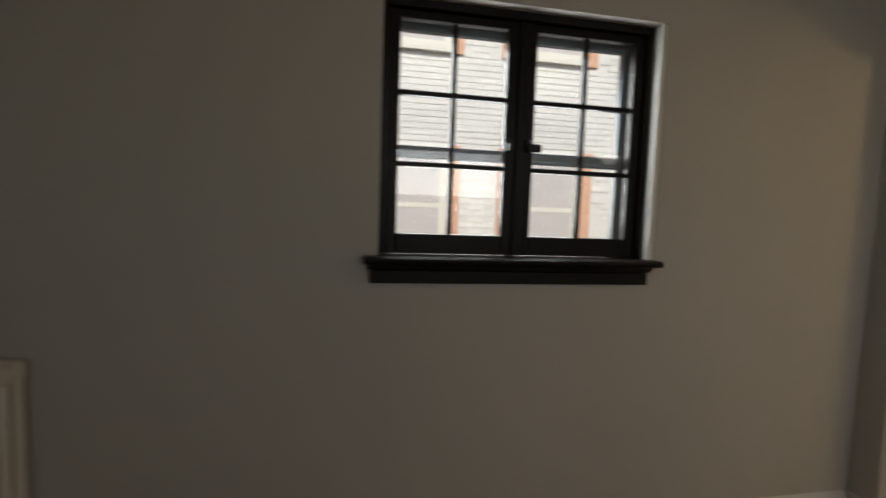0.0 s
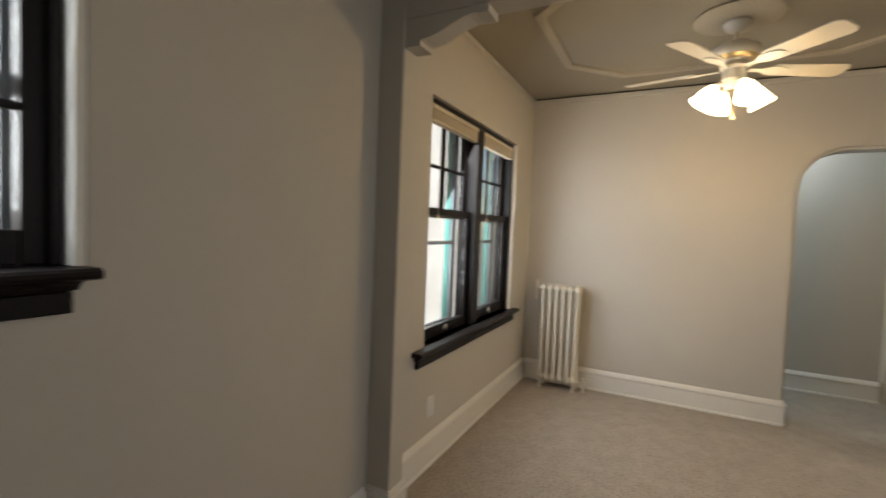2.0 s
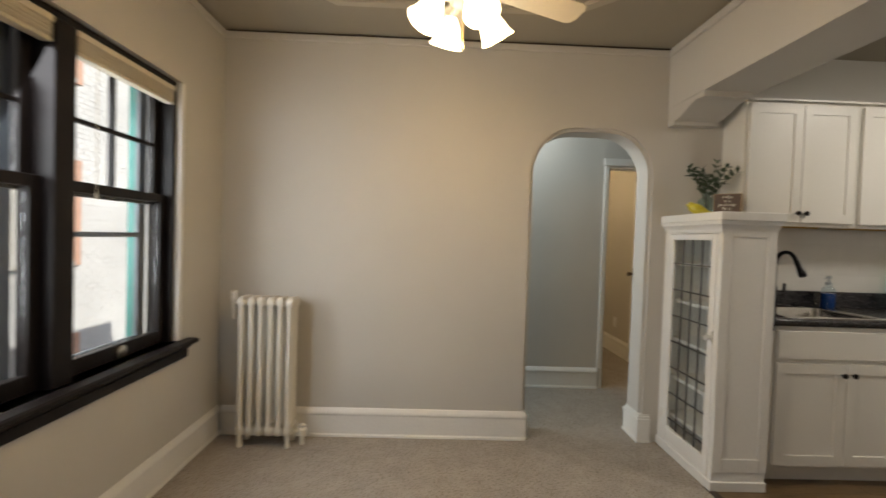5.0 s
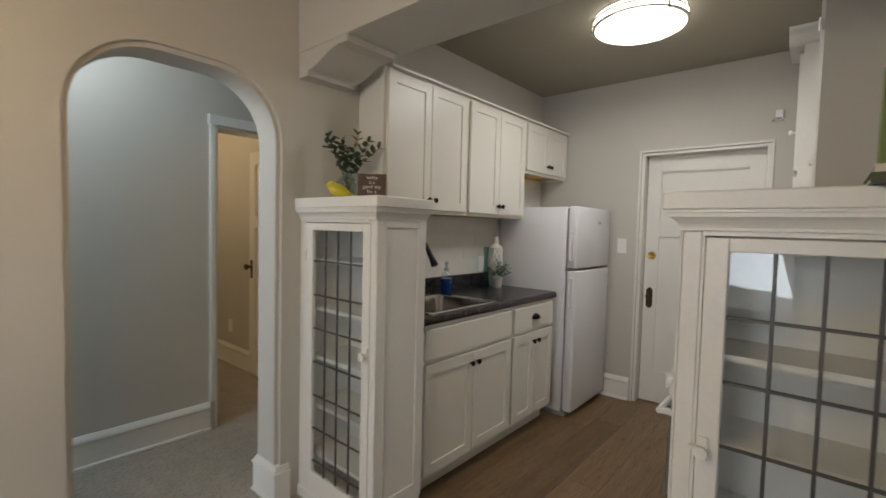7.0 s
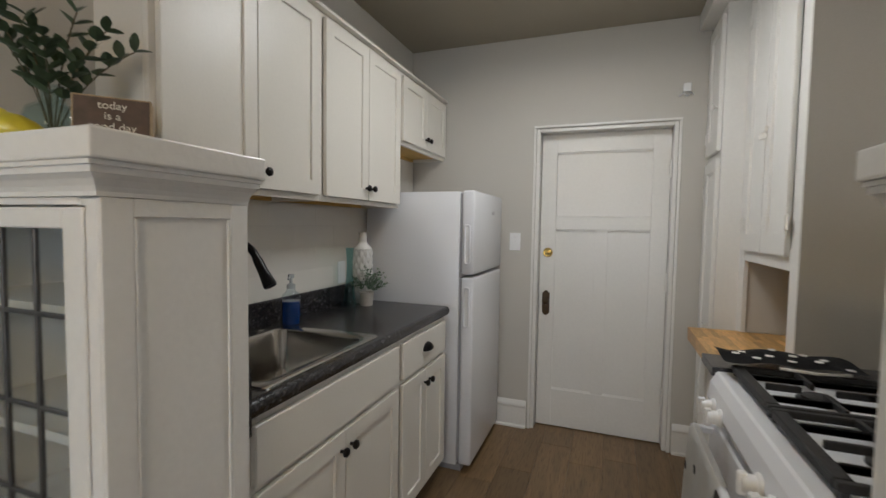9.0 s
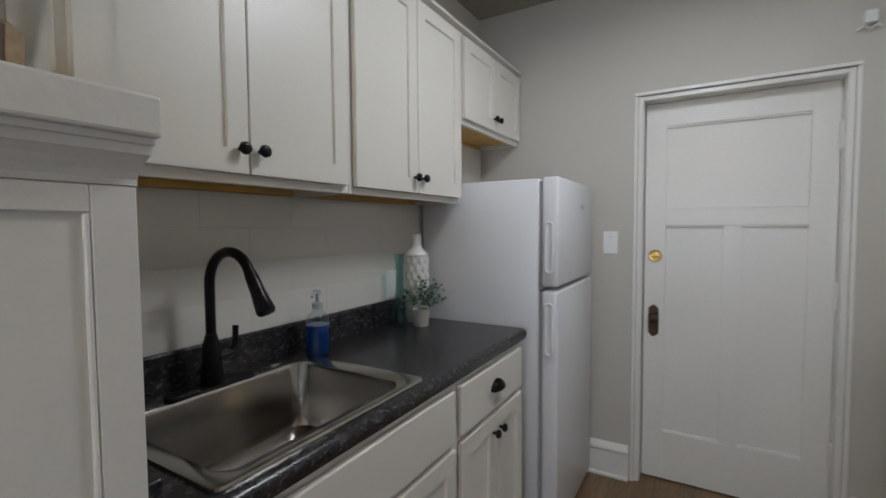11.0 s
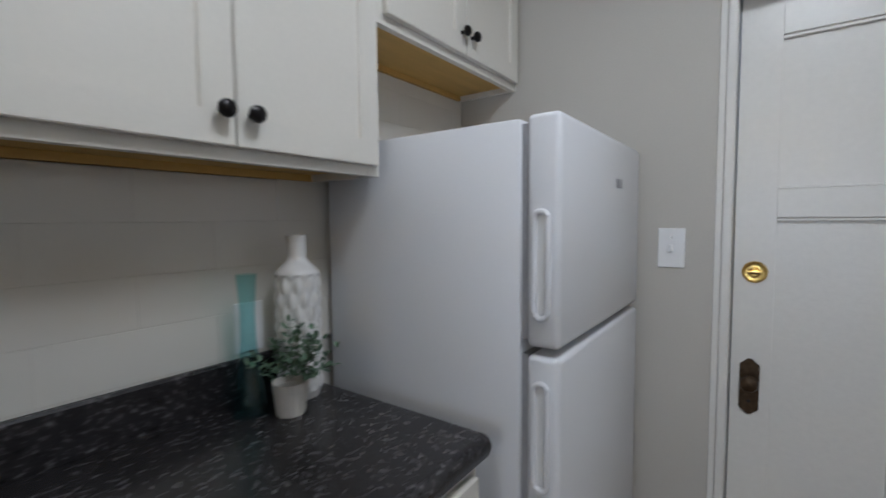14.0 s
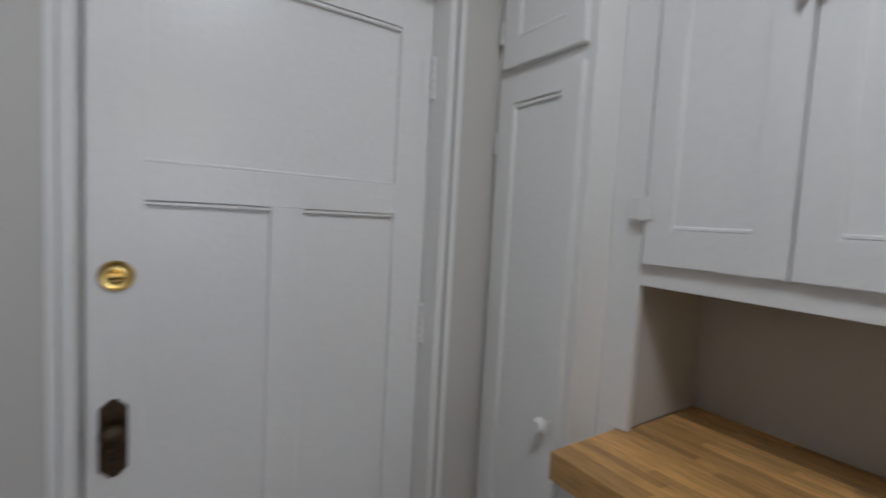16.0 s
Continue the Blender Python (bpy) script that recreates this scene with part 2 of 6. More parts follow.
def box(x0, x1, y0, y1, z0, z1, bevel=0.0, seg=1):
    bm = bmesh.new()
    c = [(x, y, z) for z in (z0, z1) for y in (y0, y1) for x in (x0, x1)]
    v = [bm.verts.new(p) for p in c]
    for f in ((0, 2, 3, 1), (4, 5, 7, 6), (0, 1, 5, 4), (2, 6, 7, 3), (0, 4, 6, 2), (1, 3, 7, 5)):
        bm.faces.new([v[i] for i in f])
    if bevel:
        bmesh.ops.bevel(bm, geom=bm.edges[:], offset=bevel, segments=seg, affect="EDGES", profile=0.5)
    return bm


def boxes(*specs, bevel=0.0, seg=1):
    bm = bmesh.new()
    for s in specs:
        add(bm, box(*s, bevel=bevel, seg=seg))
    return bm


def prism(points, axis, a0, a1, bevel=0.0):
    """A flat outline, pushed along an axis: x takes (y, z), y takes (x, z), z takes (x, y)."""
    bm = bmesh.new()

    def at(p, a):
        return {"x": (a, p[0], p[1]), "y": (p[0], a, p[1]), "z": (p[0], p[1], a)}[axis]
    lo = [bm.verts.new(at(p, a0)) for p in points]
    hi = [bm.verts.new(at(p, a1)) for p in points]
    bm.faces.new(lo), bm.faces.new(hi[::-1])
    n = len(points)
    for i in range(n):
        bm.faces.new((lo[i], hi[i], hi[(i + 1) % n], lo[(i + 1) % n]))
    bmesh.ops.recalc_face_normals(bm, faces=bm.faces)
    if bevel:
        bmesh.ops.bevel(bm, geom=[e for e in bm.edges if e.calc_face_angle(0) > 0.6], offset=bevel, segments=1, affect="EDGES")
    return bm


def lathe(profile, centre, n=24, axis="z"):
    """A turned shape: profile of (radius, height)."""
    bm = bmesh.new()
    rings = []
    for r, h in profile:
        ring = []
        for i in range(n):
            a = 2 * math.pi * i / n
            p = (r * math.cos(a), r * math.sin(a), h)
            if axis == "x":
                p = (p[2], p[0], p[1])
            elif axis == "y":
                p = (p[0], p[2], p[1])
            ring.append(bm.verts.new(Vector(p) + Vector(centre)))
        rings.append(ring)
    for a, b in zip(rings, rings[1:]):
        for i in range(n):
            bm.faces.new((a[i], a[(i + 1) % n], b[(i + 1) % n], b[i]))
    for ring in (rings[0], rings[-1]):
        if (ring[0].co - ring[n // 2].co).length > 1e-4:
            bm.faces.new(ring)
    bmesh.ops.remove_doubles(bm, verts=bm.verts, dist=1e-5)
    bmesh.ops.recalc_face_normals(bm, faces=bm.faces)
    return bm


def tube(points, radius, n=10, radii=None):
    bm = bmesh.new()
    pts = [Vector(p) for p in points]
    rings, up = [], Vector((0.13, 0.31, 0.94)).normalized()
    for i, p in enumerate(pts):
        d = (pts[min(i + 1, len(pts) - 1)] - pts[max(i - 1, 0)]).normalized()
        side = d.cross(up)
        if side.length < 0.2:
            side = d.cross(Vector((1, 0.1, 0)))
        side.normalize()
        other = d.cross(side)
        r = radii[i] if radii else radius
        rings.append([bm.verts.new(p + r * (side * math.cos(2 * math.pi * k / n) + other * math.sin(2 * math.pi * k / n))) for k in range(n)])
    for a, b in zip(rings, rings[1:]):
        for i in range(n):
            bm.faces.new((a[i], a[(i + 1) % n], b[(i + 1) % n], b[i]))
    bm.faces.new(rings[0]), bm.faces.new(rings[-1][::-1])
    bmesh.ops.recalc_face_normals(bm, faces=bm.faces)
    return bm


def arc(cx, cy, r, a0, a1, n):
    return [(cx + r * math.cos(radians(a0 + (a1 - a0) * i / n)), cy + r * math.sin(radians(a0 + (a1 - a0) * i / n))) for i in range(n + 1)]


def frame_ring(x0, x1, y0, y1, z0, z1, rail, bevel, bottom=None):
    """A panel door's frame in the plane of y and z, from x0 to x1 thick, as one closed ring."""
    low = bottom or rail
    outer = [(y0, z0), (y1, z0), (y1, z1), (y0, z1)]
    inner = [(y0 + rail, z0 + low), (y1 - rail, z0 + low), (y1 - rail, z1 - rail), (y0 + rail, z1 - rail)]
    bm = bmesh.new()
    loops = [[bm.verts.new((x, *p)) for p in pts] for pts, x in ((outer, x0), (outer, x1), (inner, x1), (inner, x0))]
    for a, b in zip(loops, loops[1:] + loops[:1]):
        for i in range(4):
            bm.faces.new((a[i], a[(i + 1) % 4], b[(i + 1) % 4], b[i]))
    bmesh.ops.recalc_face_normals(bm, faces=bm.faces)
    bmesh.ops.bevel(bm, geom=[e for e in bm.edges if e.calc_face_angle(0) > 0.8], offset=bevel, segments=2, affect="EDGES")
    return bm


def wall(name, axis, a0, a1, t0, t1, z0, z1, holes, mat, label):
    """A wall along x or y, t0 to t1 thick, with openings (a, b, bottom, top) through it."""
    bm = bmesh.new()

    def piece(p, q, lo, hi):
        if q - p > 1e-4 and hi - lo > 1e-4:
            add(bm, box(p, q, t0, t1, lo, hi) if axis == "x" else box(t0, t1, p, q, lo, hi))
    cur = a0
    for h in sorted(holes):
        piece(cur, h[0], z0, z1)
        piece(h[0], h[1], z0, h[2])
        piece(h[0], h[1], h[3], z1)
        cur = h[1]
    piece(cur, a1, z0, z1)
    return setting(name, bm, mat, label)


def writing(text, size, m, mat, name, parent):
    cu = bpy.data.curves.new("txt", "FONT")
    cu.body, cu.size, cu.align_x, cu.extrude = text, size, "CENTER", 0.0004
    ob = bpy.data.objects.new("txt", cu)
    scene.collection.objects.link(ob)
    bpy.context.view_layer.update()
    me = bpy.data.meshes.new_from_object(ob.evaluated_get(bpy.context.evaluated_depsgraph_get()))
    bpy.data.objects.remove(ob)
    bm = bmesh.new()
    bm.from_mesh(me)
    bpy.data.meshes.remove(me)
    bmesh.ops.transform(bm, matrix=m, verts=bm.verts)
    return part(name, bm, mat, parent)


# ---- the shell ----
CEIL, NORTH, EAST, KEAST, SOUTH, WESTK = 2.53, 1.47, 5.255, 5.30, -3.80, 3.05
BEAMN, BEAMS = -1.335, -1.65
CAS = (0.715, 1.80, 1.215, 2.135)
WIN = (3.36, 4.83, 0.69, 2.045)
wall("wall_north", "x", -2.2, 5.46, NORTH, NORTH + 0.175, 0, 2.8, [CAS, WIN], M["wall"], "greige painted plaster wall with two window openings")
# east wall with the rounded arch
WALL_E = 0.18
AL, AR, AT, R = -0.487, -1.235, 1.99, 0.27
outline = [(NORTH, 0), (NORTH, 2.8), (BEAMS, 2.8), (BEAMS, 0), (AR, 0)] + arc(AR + R, AT - R, R, 180, 90, 8) + arc(AL - R, AT - R, R, 90, 0, 8) + [(AL, 0)]
wall_e = prism(outline, "x", EAST, EAST + WALL_E)
bmesh.ops.bevel(wall_e, geom=[e for e in wall_e.edges if abs(e.verts[0].co.x - EAST) < 1e-4 and abs(e.verts[1].co.x - EAST) < 1e-4
                              and all(AR - 0.01 < v.co.y < AL + 0.01 and v.co.z < AT + 0.01 for v in e.verts) and not all(v.co.z < 0.01 for v in e.verts)],
                offset=0.020, segments=4, affect="EDGES")
setting("wall_east", wall_e, M["wall"], "greige plaster wall with a rounded archway", smooth=True)
wall("wall_kitchen_east", "y", SOUTH - 0.2, BEAMS - 0.001, KEAST, KEAST + 0.16, 0, 2.8, [], M["wall"], "pale greige kitchen wall behind the cabinets")
DOOR = (3.615, 4.426, 0.0, 1.955)
wall("wall_south", "x", 2.75, KEAST, SOUTH - 0.2, SOUTH, 0, 2.8, [DOOR], M["wall"], "pale greige kitchen wall with a door opening")
wall("wall_kitchen_west", "y", SOUTH, BEAMN - 0.03, 2.875, WESTK, 0, 2.8, [], M["wall"], "greige plaster wall behind the stove")
# the high opening is added, unseen, to let light into the living room
wall("wall_living_south", "x", -2.2, 2.875, -2.9, -2.7, 0, 2.8, [(0.8, 2.6, 1.64, 2.25)], M["wall"], "greige plaster living room wall with a high opening added for light")
wall("wall_living_west", "y", -2.7, NORTH, -2.4, -2.2, 0, 2.8, [], M["wall"], "greige plaster living room wall")
# hall behind the arch
HX = 6.29
wall("wall_hall_east", "y", -3.0, 1.7, HX, HX + 0.14, 0, 2.8, [(-2.08, -1.375, 0, 1.955)], M["wall"], "greige hall wall with a doorway")
# unseen opening, added behind the hall's fill lamp
wall("wall_hall_north", "x", EAST + WALL_E, HX, 1.5, 1.7, 0, 2.8, [(5.55, 6.2, 1.2, 2.3)], M["wall"], "greige end wall of the hall")
wall("wall_hall_south", "x", KEAST + 0.16, HX, -3.0, -2.9, 0, 2.8, [], M["wall"], "greige end wall of the hall")
wall("wall_bedroom_south", "x", HX + 0.14, 9.4, -2.19, -2.05, 0, 2.8, [], M["wall"], "cream wall of the room beyond")
wall("wall_bedroom_east", "y", -2.05, 1.7, 9.4, 9.5, 0, 2.8, [], M["wall"], "cream wall of the room beyond")
wall("wall_bedroom_north", "x", HX + 0.14, 9.4, 0.8, 0.9, 0, 2.8, [], M["wall"], "cream wall of the room beyond")
setting("ceiling", box(-2.4, 9.5, -4.0, 1.77, CEIL, CEIL + 0.1), M["ceiling"], "taupe painted plaster ceiling")
# slab out of view, added to block direct sun; overhang shades the high opening
setting("roof", box(-2.6, 9.7, -4.2, 1.95, 2.8, 2.95), M["roofing"], "unseen dark flat roof slab, added to block the sun")
setting("floor_carpet", boxes((-2.4, 9.5, BEAMN - 0.03, 1.5, -0.12, 0), (-2.4, 2.875, -2.9, BEAMN - 0.03, -0.12, 0), (5.46, 9.5, -3.0, BEAMN - 0.03, -0.12, 0)),
        M["carpet"], "beige short-pile wall-to-wall carpet")
kfloor = setting("floor_kitchen", box(2.875, 5.46, -4.0, BEAMN - 0.03, -0.12, -0.012), M["subfloor"], "brown wood plank kitchen floor")

setting("wall_filler", box(EAST + 0.002, KEAST, -1.7012, BEAMS - 0.0005, 1.42, CEIL), M["wall"], "narrow greige return between wall and cabinets")

# beams with shaped brackets
setting("beam_kitchen", box(2.99, EAST, BEAMS, BEAMN, 2.15, CEIL), M["wall"], "greige plaster beam between nook and kitchen")
setting("beam_nook", box(2.875, 2.985, BEAMN - 0.03, 1.35, 2.20, CEIL), M["wall"], "greige plaster beam at the nook opening")
setting("pilaster_north", boxes((2.875, 2.985, 1.35, NORTH, 0, CEIL), bevel=0.004), M["wall"], "shallow greige plaster pilaster beside the casement")


def bracket_profile(top):
    """(distance out from the wall, height) of a shaped bracket under a beam."""
    pts = [(0.0, top), (0.0, top - 0.115), (0.075, top - 0.115), (0.075, top - 0.095)]
    for i in range(9):
        s = i / 8
        pts.append((0.085 + 0.23 * s, top - 0.09 + 0.065 * (3 * s * s - 2 * s ** 3)))
    pts += [(0.33, top - 0.03), (0.37, top - 0.03), (0.37, top)]
    return pts


setting("trim_bracket_east", prism([(EAST - d, z) for d, z in bracket_profile(2.149)], "y", BEAMS + 0.035, BEAMN - 0.004), M["wall"], "scroll-shaped plaster bracket under the beam")
setting("trim_bracket_west", prism([(2.99 + d, z) for d, z in bracket_profile(2.149)], "y", BEAMS + 0.035, BEAMN - 0.004), M["wall"], "scroll-shaped plaster bracket under the beam")
setting("trim_bracket_north", prism([(1.35 - d, z) for d, z in bracket_profile(2.199)], "x", 2.879, 2.981), M["wall"], "scroll-shaped plaster bracket under the beam")
setting("trim_bracket_south", prism([(BEAMN - 0.03 + d, z) for d, z in bracket_profile(2.199)], "x", 2.879, 2.981), M["wall"], "scroll-shaped plaster bracket under the beam")
# narrow moulding under the nook ceiling; a solid dark strip above it paints the shade in the crack
setting("trim_ceiling_crack", box(EAST - 0.012, EAST, BEAMN, NORTH - 0.017, 2.518, 2.526), M["subfloor"], "dark strip painted as the shade in the crack above the moulding")
setting("trim_ceiling_east", boxes((EAST - 0.016, EAST, BEAMN, NORTH, 2.475, 2.517), bevel=0.005), M["wall"], "narrow painted moulding under the ceiling")
setting("trim_ceiling_beam", boxes((2.99, EAST - 0.017, BEAMN, BEAMN + 0.016, 2.475, 2.517), bevel=0.005), M["wall"], "narrow painted moulding under the ceiling")
setting("trim_ceiling_north", boxes((2.99, EAST - 0.017, NORTH - 0.016, NORTH, 2.475, 2.517), bevel=0.005), M["wall"], "narrow painted moulding under the ceiling")


def octagon(hx, hy, cut, cx=4.12, cy=0.06):
    return [(cx + hx, cy - hy + cut), (cx + hx, cy + hy - cut), (cx + hx - cut, cy + hy), (cx - hx + cut, cy + hy),
            (cx - hx, cy + hy - cut), (cx - hx, cy - hy + cut), (cx - hx + cut, cy - hy), (cx + hx - cut, cy - hy)]


def ring(outer, inner, z0, z1):
    bm = bmesh.new()
    n = len(outer)
    loops = [[bm.verts.new((*p, z)) for p in pts] for pts, z in ((outer, z1), (outer, z0), (inner, z0), (inner, z1))]
    for a, b in zip(loops, loops[1:] + loops[:1]):
        for i in range(n):
            bm.faces.new((a[i], a[(i + 1) % n], b[(i + 1) % n], b[i]))
    bmesh.ops.recalc_face_normals(bm, faces=bm.faces)
    bmesh.ops.bevel(bm, geom=[e for e in bm.edges if e.calc_face_angle(0) > 1.2 and all(v.co.z < z0 + 1e-4 for v in e.verts)], offset=0.006, segments=2, affect="EDGES")
    return bm


setting("trim_ceiling_octagon", ring(octagon(0.76, 0.99, 0.35), octagon(0.70, 0.93, 0.325), CEIL - 0.016, CEIL), M["mould"], "raised octagonal plaster moulding on the ceiling")
setting("trim_ceiling_rosette", lathe([(0.0, 0), (0.20, 0), (0.21, -0.012), (0.17, -0.022), (0.12, -0.03), (0.0, -0.03)], (*FAN, CEIL), 32), M["mould"], "round plaster rosette round the fan canopy", smooth=True)


def baseboard(name, axis, a0, a1, face, out, mat="trim"):
    """A tall baseboard with a moulded cap; out is +1 or -1, away from the wall."""
    prof = [(0, 0), (0.026, 0), (0.026, 0.012), (0.018, 0.020), (0.016, 0.135), (0.022, 0.142), (0.022, 0.150), (0.018, 0.160), (0.010, 0.172), (0.004, 0.180), (0, 0.180)]
    pts = [(face + out * d, z) for d, z in prof]
    return setting(name, prism(pts, "y" if axis == "y" else "x", a0, a1), M[mat], "tall white painted moulded baseboard")


baseboard("baseboard_living", "x", -2.2, 2.850, NORTH, -1)
baseboard("baseboard_nook_north", "x", 3.011, EAST, NORTH, -1)
baseboard("baseboard_east", "y", AL - 0.002, NORTH - 0.027, EAST, -1)
baseboard("baseboard_hall_east", "y", -1.34, 1.5, HX, -1)
baseboard("baseboard_bedroom", "x", 7.16, 9.4, -2.05, 1)
baseboard("baseboard_south", "x", 4.452, 4.75, SOUTH, 1)
baseboard("baseboard_south_west", "x", 3.47, 3.588, SOUTH, 1)


def base_wrap(name, x0, x1, y0, y1):
    """A moulded base round the foot of a pier."""
    bm = bmesh.new()
    for d, z0, z1 in ((0.024, 0, 0.014), (0.017, 0.014, 0.142), (0.023, 0.142, 0.153), (0.013, 0.153, 0.168), (0.006, 0.168, 0.180)):
        add(bm, box(x0 - d, x1 + d, y0 - d, y1, z0, z1, bevel=0.002))
    return setting(name, bm, M["trim"], "white painted moulded base of the pier")


base_wrap("baseboard_pilaster", 2.875, 2.985, 1.35, NORTH)
jamb = bmesh.new()
for d, z0, z1 in ((0.024, 0, 0.014), (0.017, 0.014, 0.142), (0.023, 0.142, 0.153), (0.013, 0.153, 0.168), (0.006, 0.168, 0.180)):
    add(jamb, box(EAST - d, EAST + WALL_E + d, -1.300, AR + d, z0, z1, bevel=0.002))
setting("baseboard_arch_jamb", jamb, M["trim"], "white painted moulded base of the arch pier")
jamb = bmesh.new()
for d, z0, z1 in ((0.024, 0, 0.014), (0.017, 0.014, 0.142), (0.023, 0.142, 0.153), (0.013, 0.153, 0.168), (0.006, 0.168, 0.180)):
    add(jamb, box(EAST + 0.001, EAST + WALL_E + d, AL - d, AL + 0.02, z0, z1, bevel=0.002))
setting("baseboard_arch_jamb_north", jamb, M["trim"], "white painted moulded base of the arch pier")
setting("trim_threshold", prism([(BEAMN - 0.05, 0.0), (BEAMN - 0.04, 0.006), (BEAMN - 0.015, 0.006), (BEAMN - 0.005, 0.0)], "x", 3.62, 4.74), M["subfloor"], "dark strip between carpet and plank floor")

# outer masonry so that the outside is closed
setting("facade_own", boxes((-2.6, 0.55, 1.647, 1.665, -3.2, 2.95), (1.95, 3.25, 1.647, 1.665, -3.2, 2.95), (4.95, 9.7, 1.647, 1.665, -3.2, 2.95), (0.55, 1.95, 1.647, 1.665, -3.2, 1.12),
                            (0.55, 1.95, 1.647, 1.665, 2.2, 2.95), (3.25, 4.95, 1.647, 1.665, -3.2, 0.6), (3.25, 4.95, 1.647, 1.665, 2.15, 2.95)), M["outerwall"], "brown brick outer wall round the windows")


# ---- windows ----
def pane_at(parent, x0, x1, y, z0, z1):
    ob = part("pane", box(x0, x1, y, y + 0.004, z0, z1), M["pane"], parent)
    ob.visible_shadow = False
    return ob


def sash(parent, x0, x1, z0, z1, y, cols, rows, stile, bottom, top, depth=0.035, bar=0.018, mat="dark"):
    """A glazed sash with glazing bars and a pane in each light."""
    sb = part("sash", boxes((x0, x0 + stile, y, y + depth, z0, z1), (x1 - stile, x1, y, y + depth, z0, z1),
                            (x0 + stile, x1 - stile, y, y + depth, z0, z0 + bottom), (x0 + stile, x1 - stile, y, y + depth, z1 - top, z1), bevel=0.003), M[mat], parent)
    gx0, gx1, gz0, gz1 = x0 + stile, x1 - stile, z0 + bottom, z1 - top
    w, h = (gx1 - gx0) / cols, (gz1 - gz0) / rows
    for i in range(1, cols):
        part("glazing_bar", box(gx0 + i * w - bar / 2, gx0 + i * w + bar / 2, y + 0.004, y + depth - 0.004, gz0, gz1, bevel=0.003), M[mat], sb)
    for j in range(1, rows):
        part("glazing_bar", box(gx0, gx1, y + 0.006, y + depth - 0.006, gz0 + j * h - bar / 2, gz0 + j * h + bar / 2, bevel=0.003), M[mat], sb)
    for i in range(cols):
        for j in range(rows):
            pane_at(sb, gx0 + i * w + 0.001, gx0 + (i + 1) * w - 0.001, y + depth / 2, gz0 + j * h + 0.001, gz0 + (j + 1) * h - 0.001)
    return sb


def sill(parent, x0, x1, xa0, xa1, z, depth_in, y_back, apron):
    prof = [(y_back, z), (NORTH - depth_in + 0.012, z), (NORTH - depth_in + 0.003, z - 0.006), (NORTH - depth_in, z - 0.014), (NORTH - depth_in + 0.004, z - 0.022), (NORTH - depth_in + 0.014, z - 0.026), (y_back, z - 0.026)]
    part("window_sill", prism([p for p in prof if p[0] < NORTH] + [(NORTH - 0.0005, z - 0.026), (NORTH - 0.0005, z)], "x", x0, x1, ), M["dark"], parent)
    part("window_stool", box(CAS[0] + 0.002 if x0 < 2 else WIN[0] + 0.002, CAS[1] - 0.002 if x0 < 2 else WIN[1] - 0.002, NORTH + 0.0005, y_back, z - 0.026, z), M["dark"], parent)
    part("cove", prism([(NORTH - 0.001, z - 0.027), (NORTH - depth_in + 0.018, z - 0.027), (NORTH - depth_in + 0.030, z - 0.036), (NORTH - 0.024, z - 0.048), (NORTH - 0.001, z - 0.050)], "x", xa0 - 0.008, xa1 + 0.008), M["dark"], parent)
    part("apron", box(xa0, xa1, NORTH - 0.022, NORTH - 0.001, z - apron, z - 0.050, bevel=0.003), M["dark"], parent)


w1 = thing("window_1", "pair of dark-stained casement windows above a deep wooden sill", "window", (1.25, NORTH, 1.22), kind="structure")
sill(w1, 0.665, 1.803, 0.688, 1.765, 1.222, 0.064, 1.62, 0.097)
yc = 1.535
part("window_frame", boxes((0.717, 0.737, yc - 0.02, 1.62, 1.223, 2.133), (1.752, 1.775, yc - 0.02, 1.62, 1.223, 2.133), (0.738, 1.751, yc - 0.02, 1.62, 2.105, 2.133), bevel=0.002), M["dark"], w1)
part("reveal", boxes((1.776, 1.798, NORTH + 0.001, 1.62, 1.223, 2.133)), M["trim"], w1, "white painted plaster reveal")
for x0, x1 in ((0.739, 1.226), (1.258, 1.750)):
    sb = sash(w1, x0, x1, 1.225, 2.103, yc, 2, 3, 0.042, 0.074, 0.030)
    part("latch", boxes((x1 - 0.03 if x0 < 1 else x0 + 0.005, x1 - 0.005 if x0 < 1 else x0 + 0.03, yc - 0.012, yc + 0.002, 1.645, 1.675),
                        (x1 - 0.035 if x0 < 1 else x0 + 0.012, x1 - 0.012 if x0 < 1 else x0 + 0.065, yc - 0.03, yc - 0.012, 1.652, 1.622), bevel=0.002), M["black"], sb, "dark metal casement latch")
part("astragal", box(1.2265, 1.2575, yc - 0.010, yc + 0.04, 1.225, 2.103, bevel=0.003), M["dark"], w1)
storm = part("storm_frame", boxes((0.72, 0.755, 1.612, 1.638, 1.20, 2.12), (1.70, 1.775, 1.612, 1.638, 1.20, 2.12), (1.225, 1.262, 1.612, 1.638, 1.20, 2.12), (0.755, 1.225, 1.612, 1.638, 1.60, 1.635), (1.262, 1.70, 1.612, 1.638, 1.60, 1.635),
                                  (0.755, 1.225, 1.60, 1.612, 1.585, 1.60), (1.262, 1.70, 1.60, 1.612, 1.585, 1.60), (0.755, 1.70, 1.612, 1.638, 2.06, 2.12), bevel=0.002), M["grey"], w1, "grey outer storm window frame")
part("shutter", box(1.785, 1.80, 1.666, 1.72, 1.15, 2.15), M["teal"], w1, "green painted outer jamb")

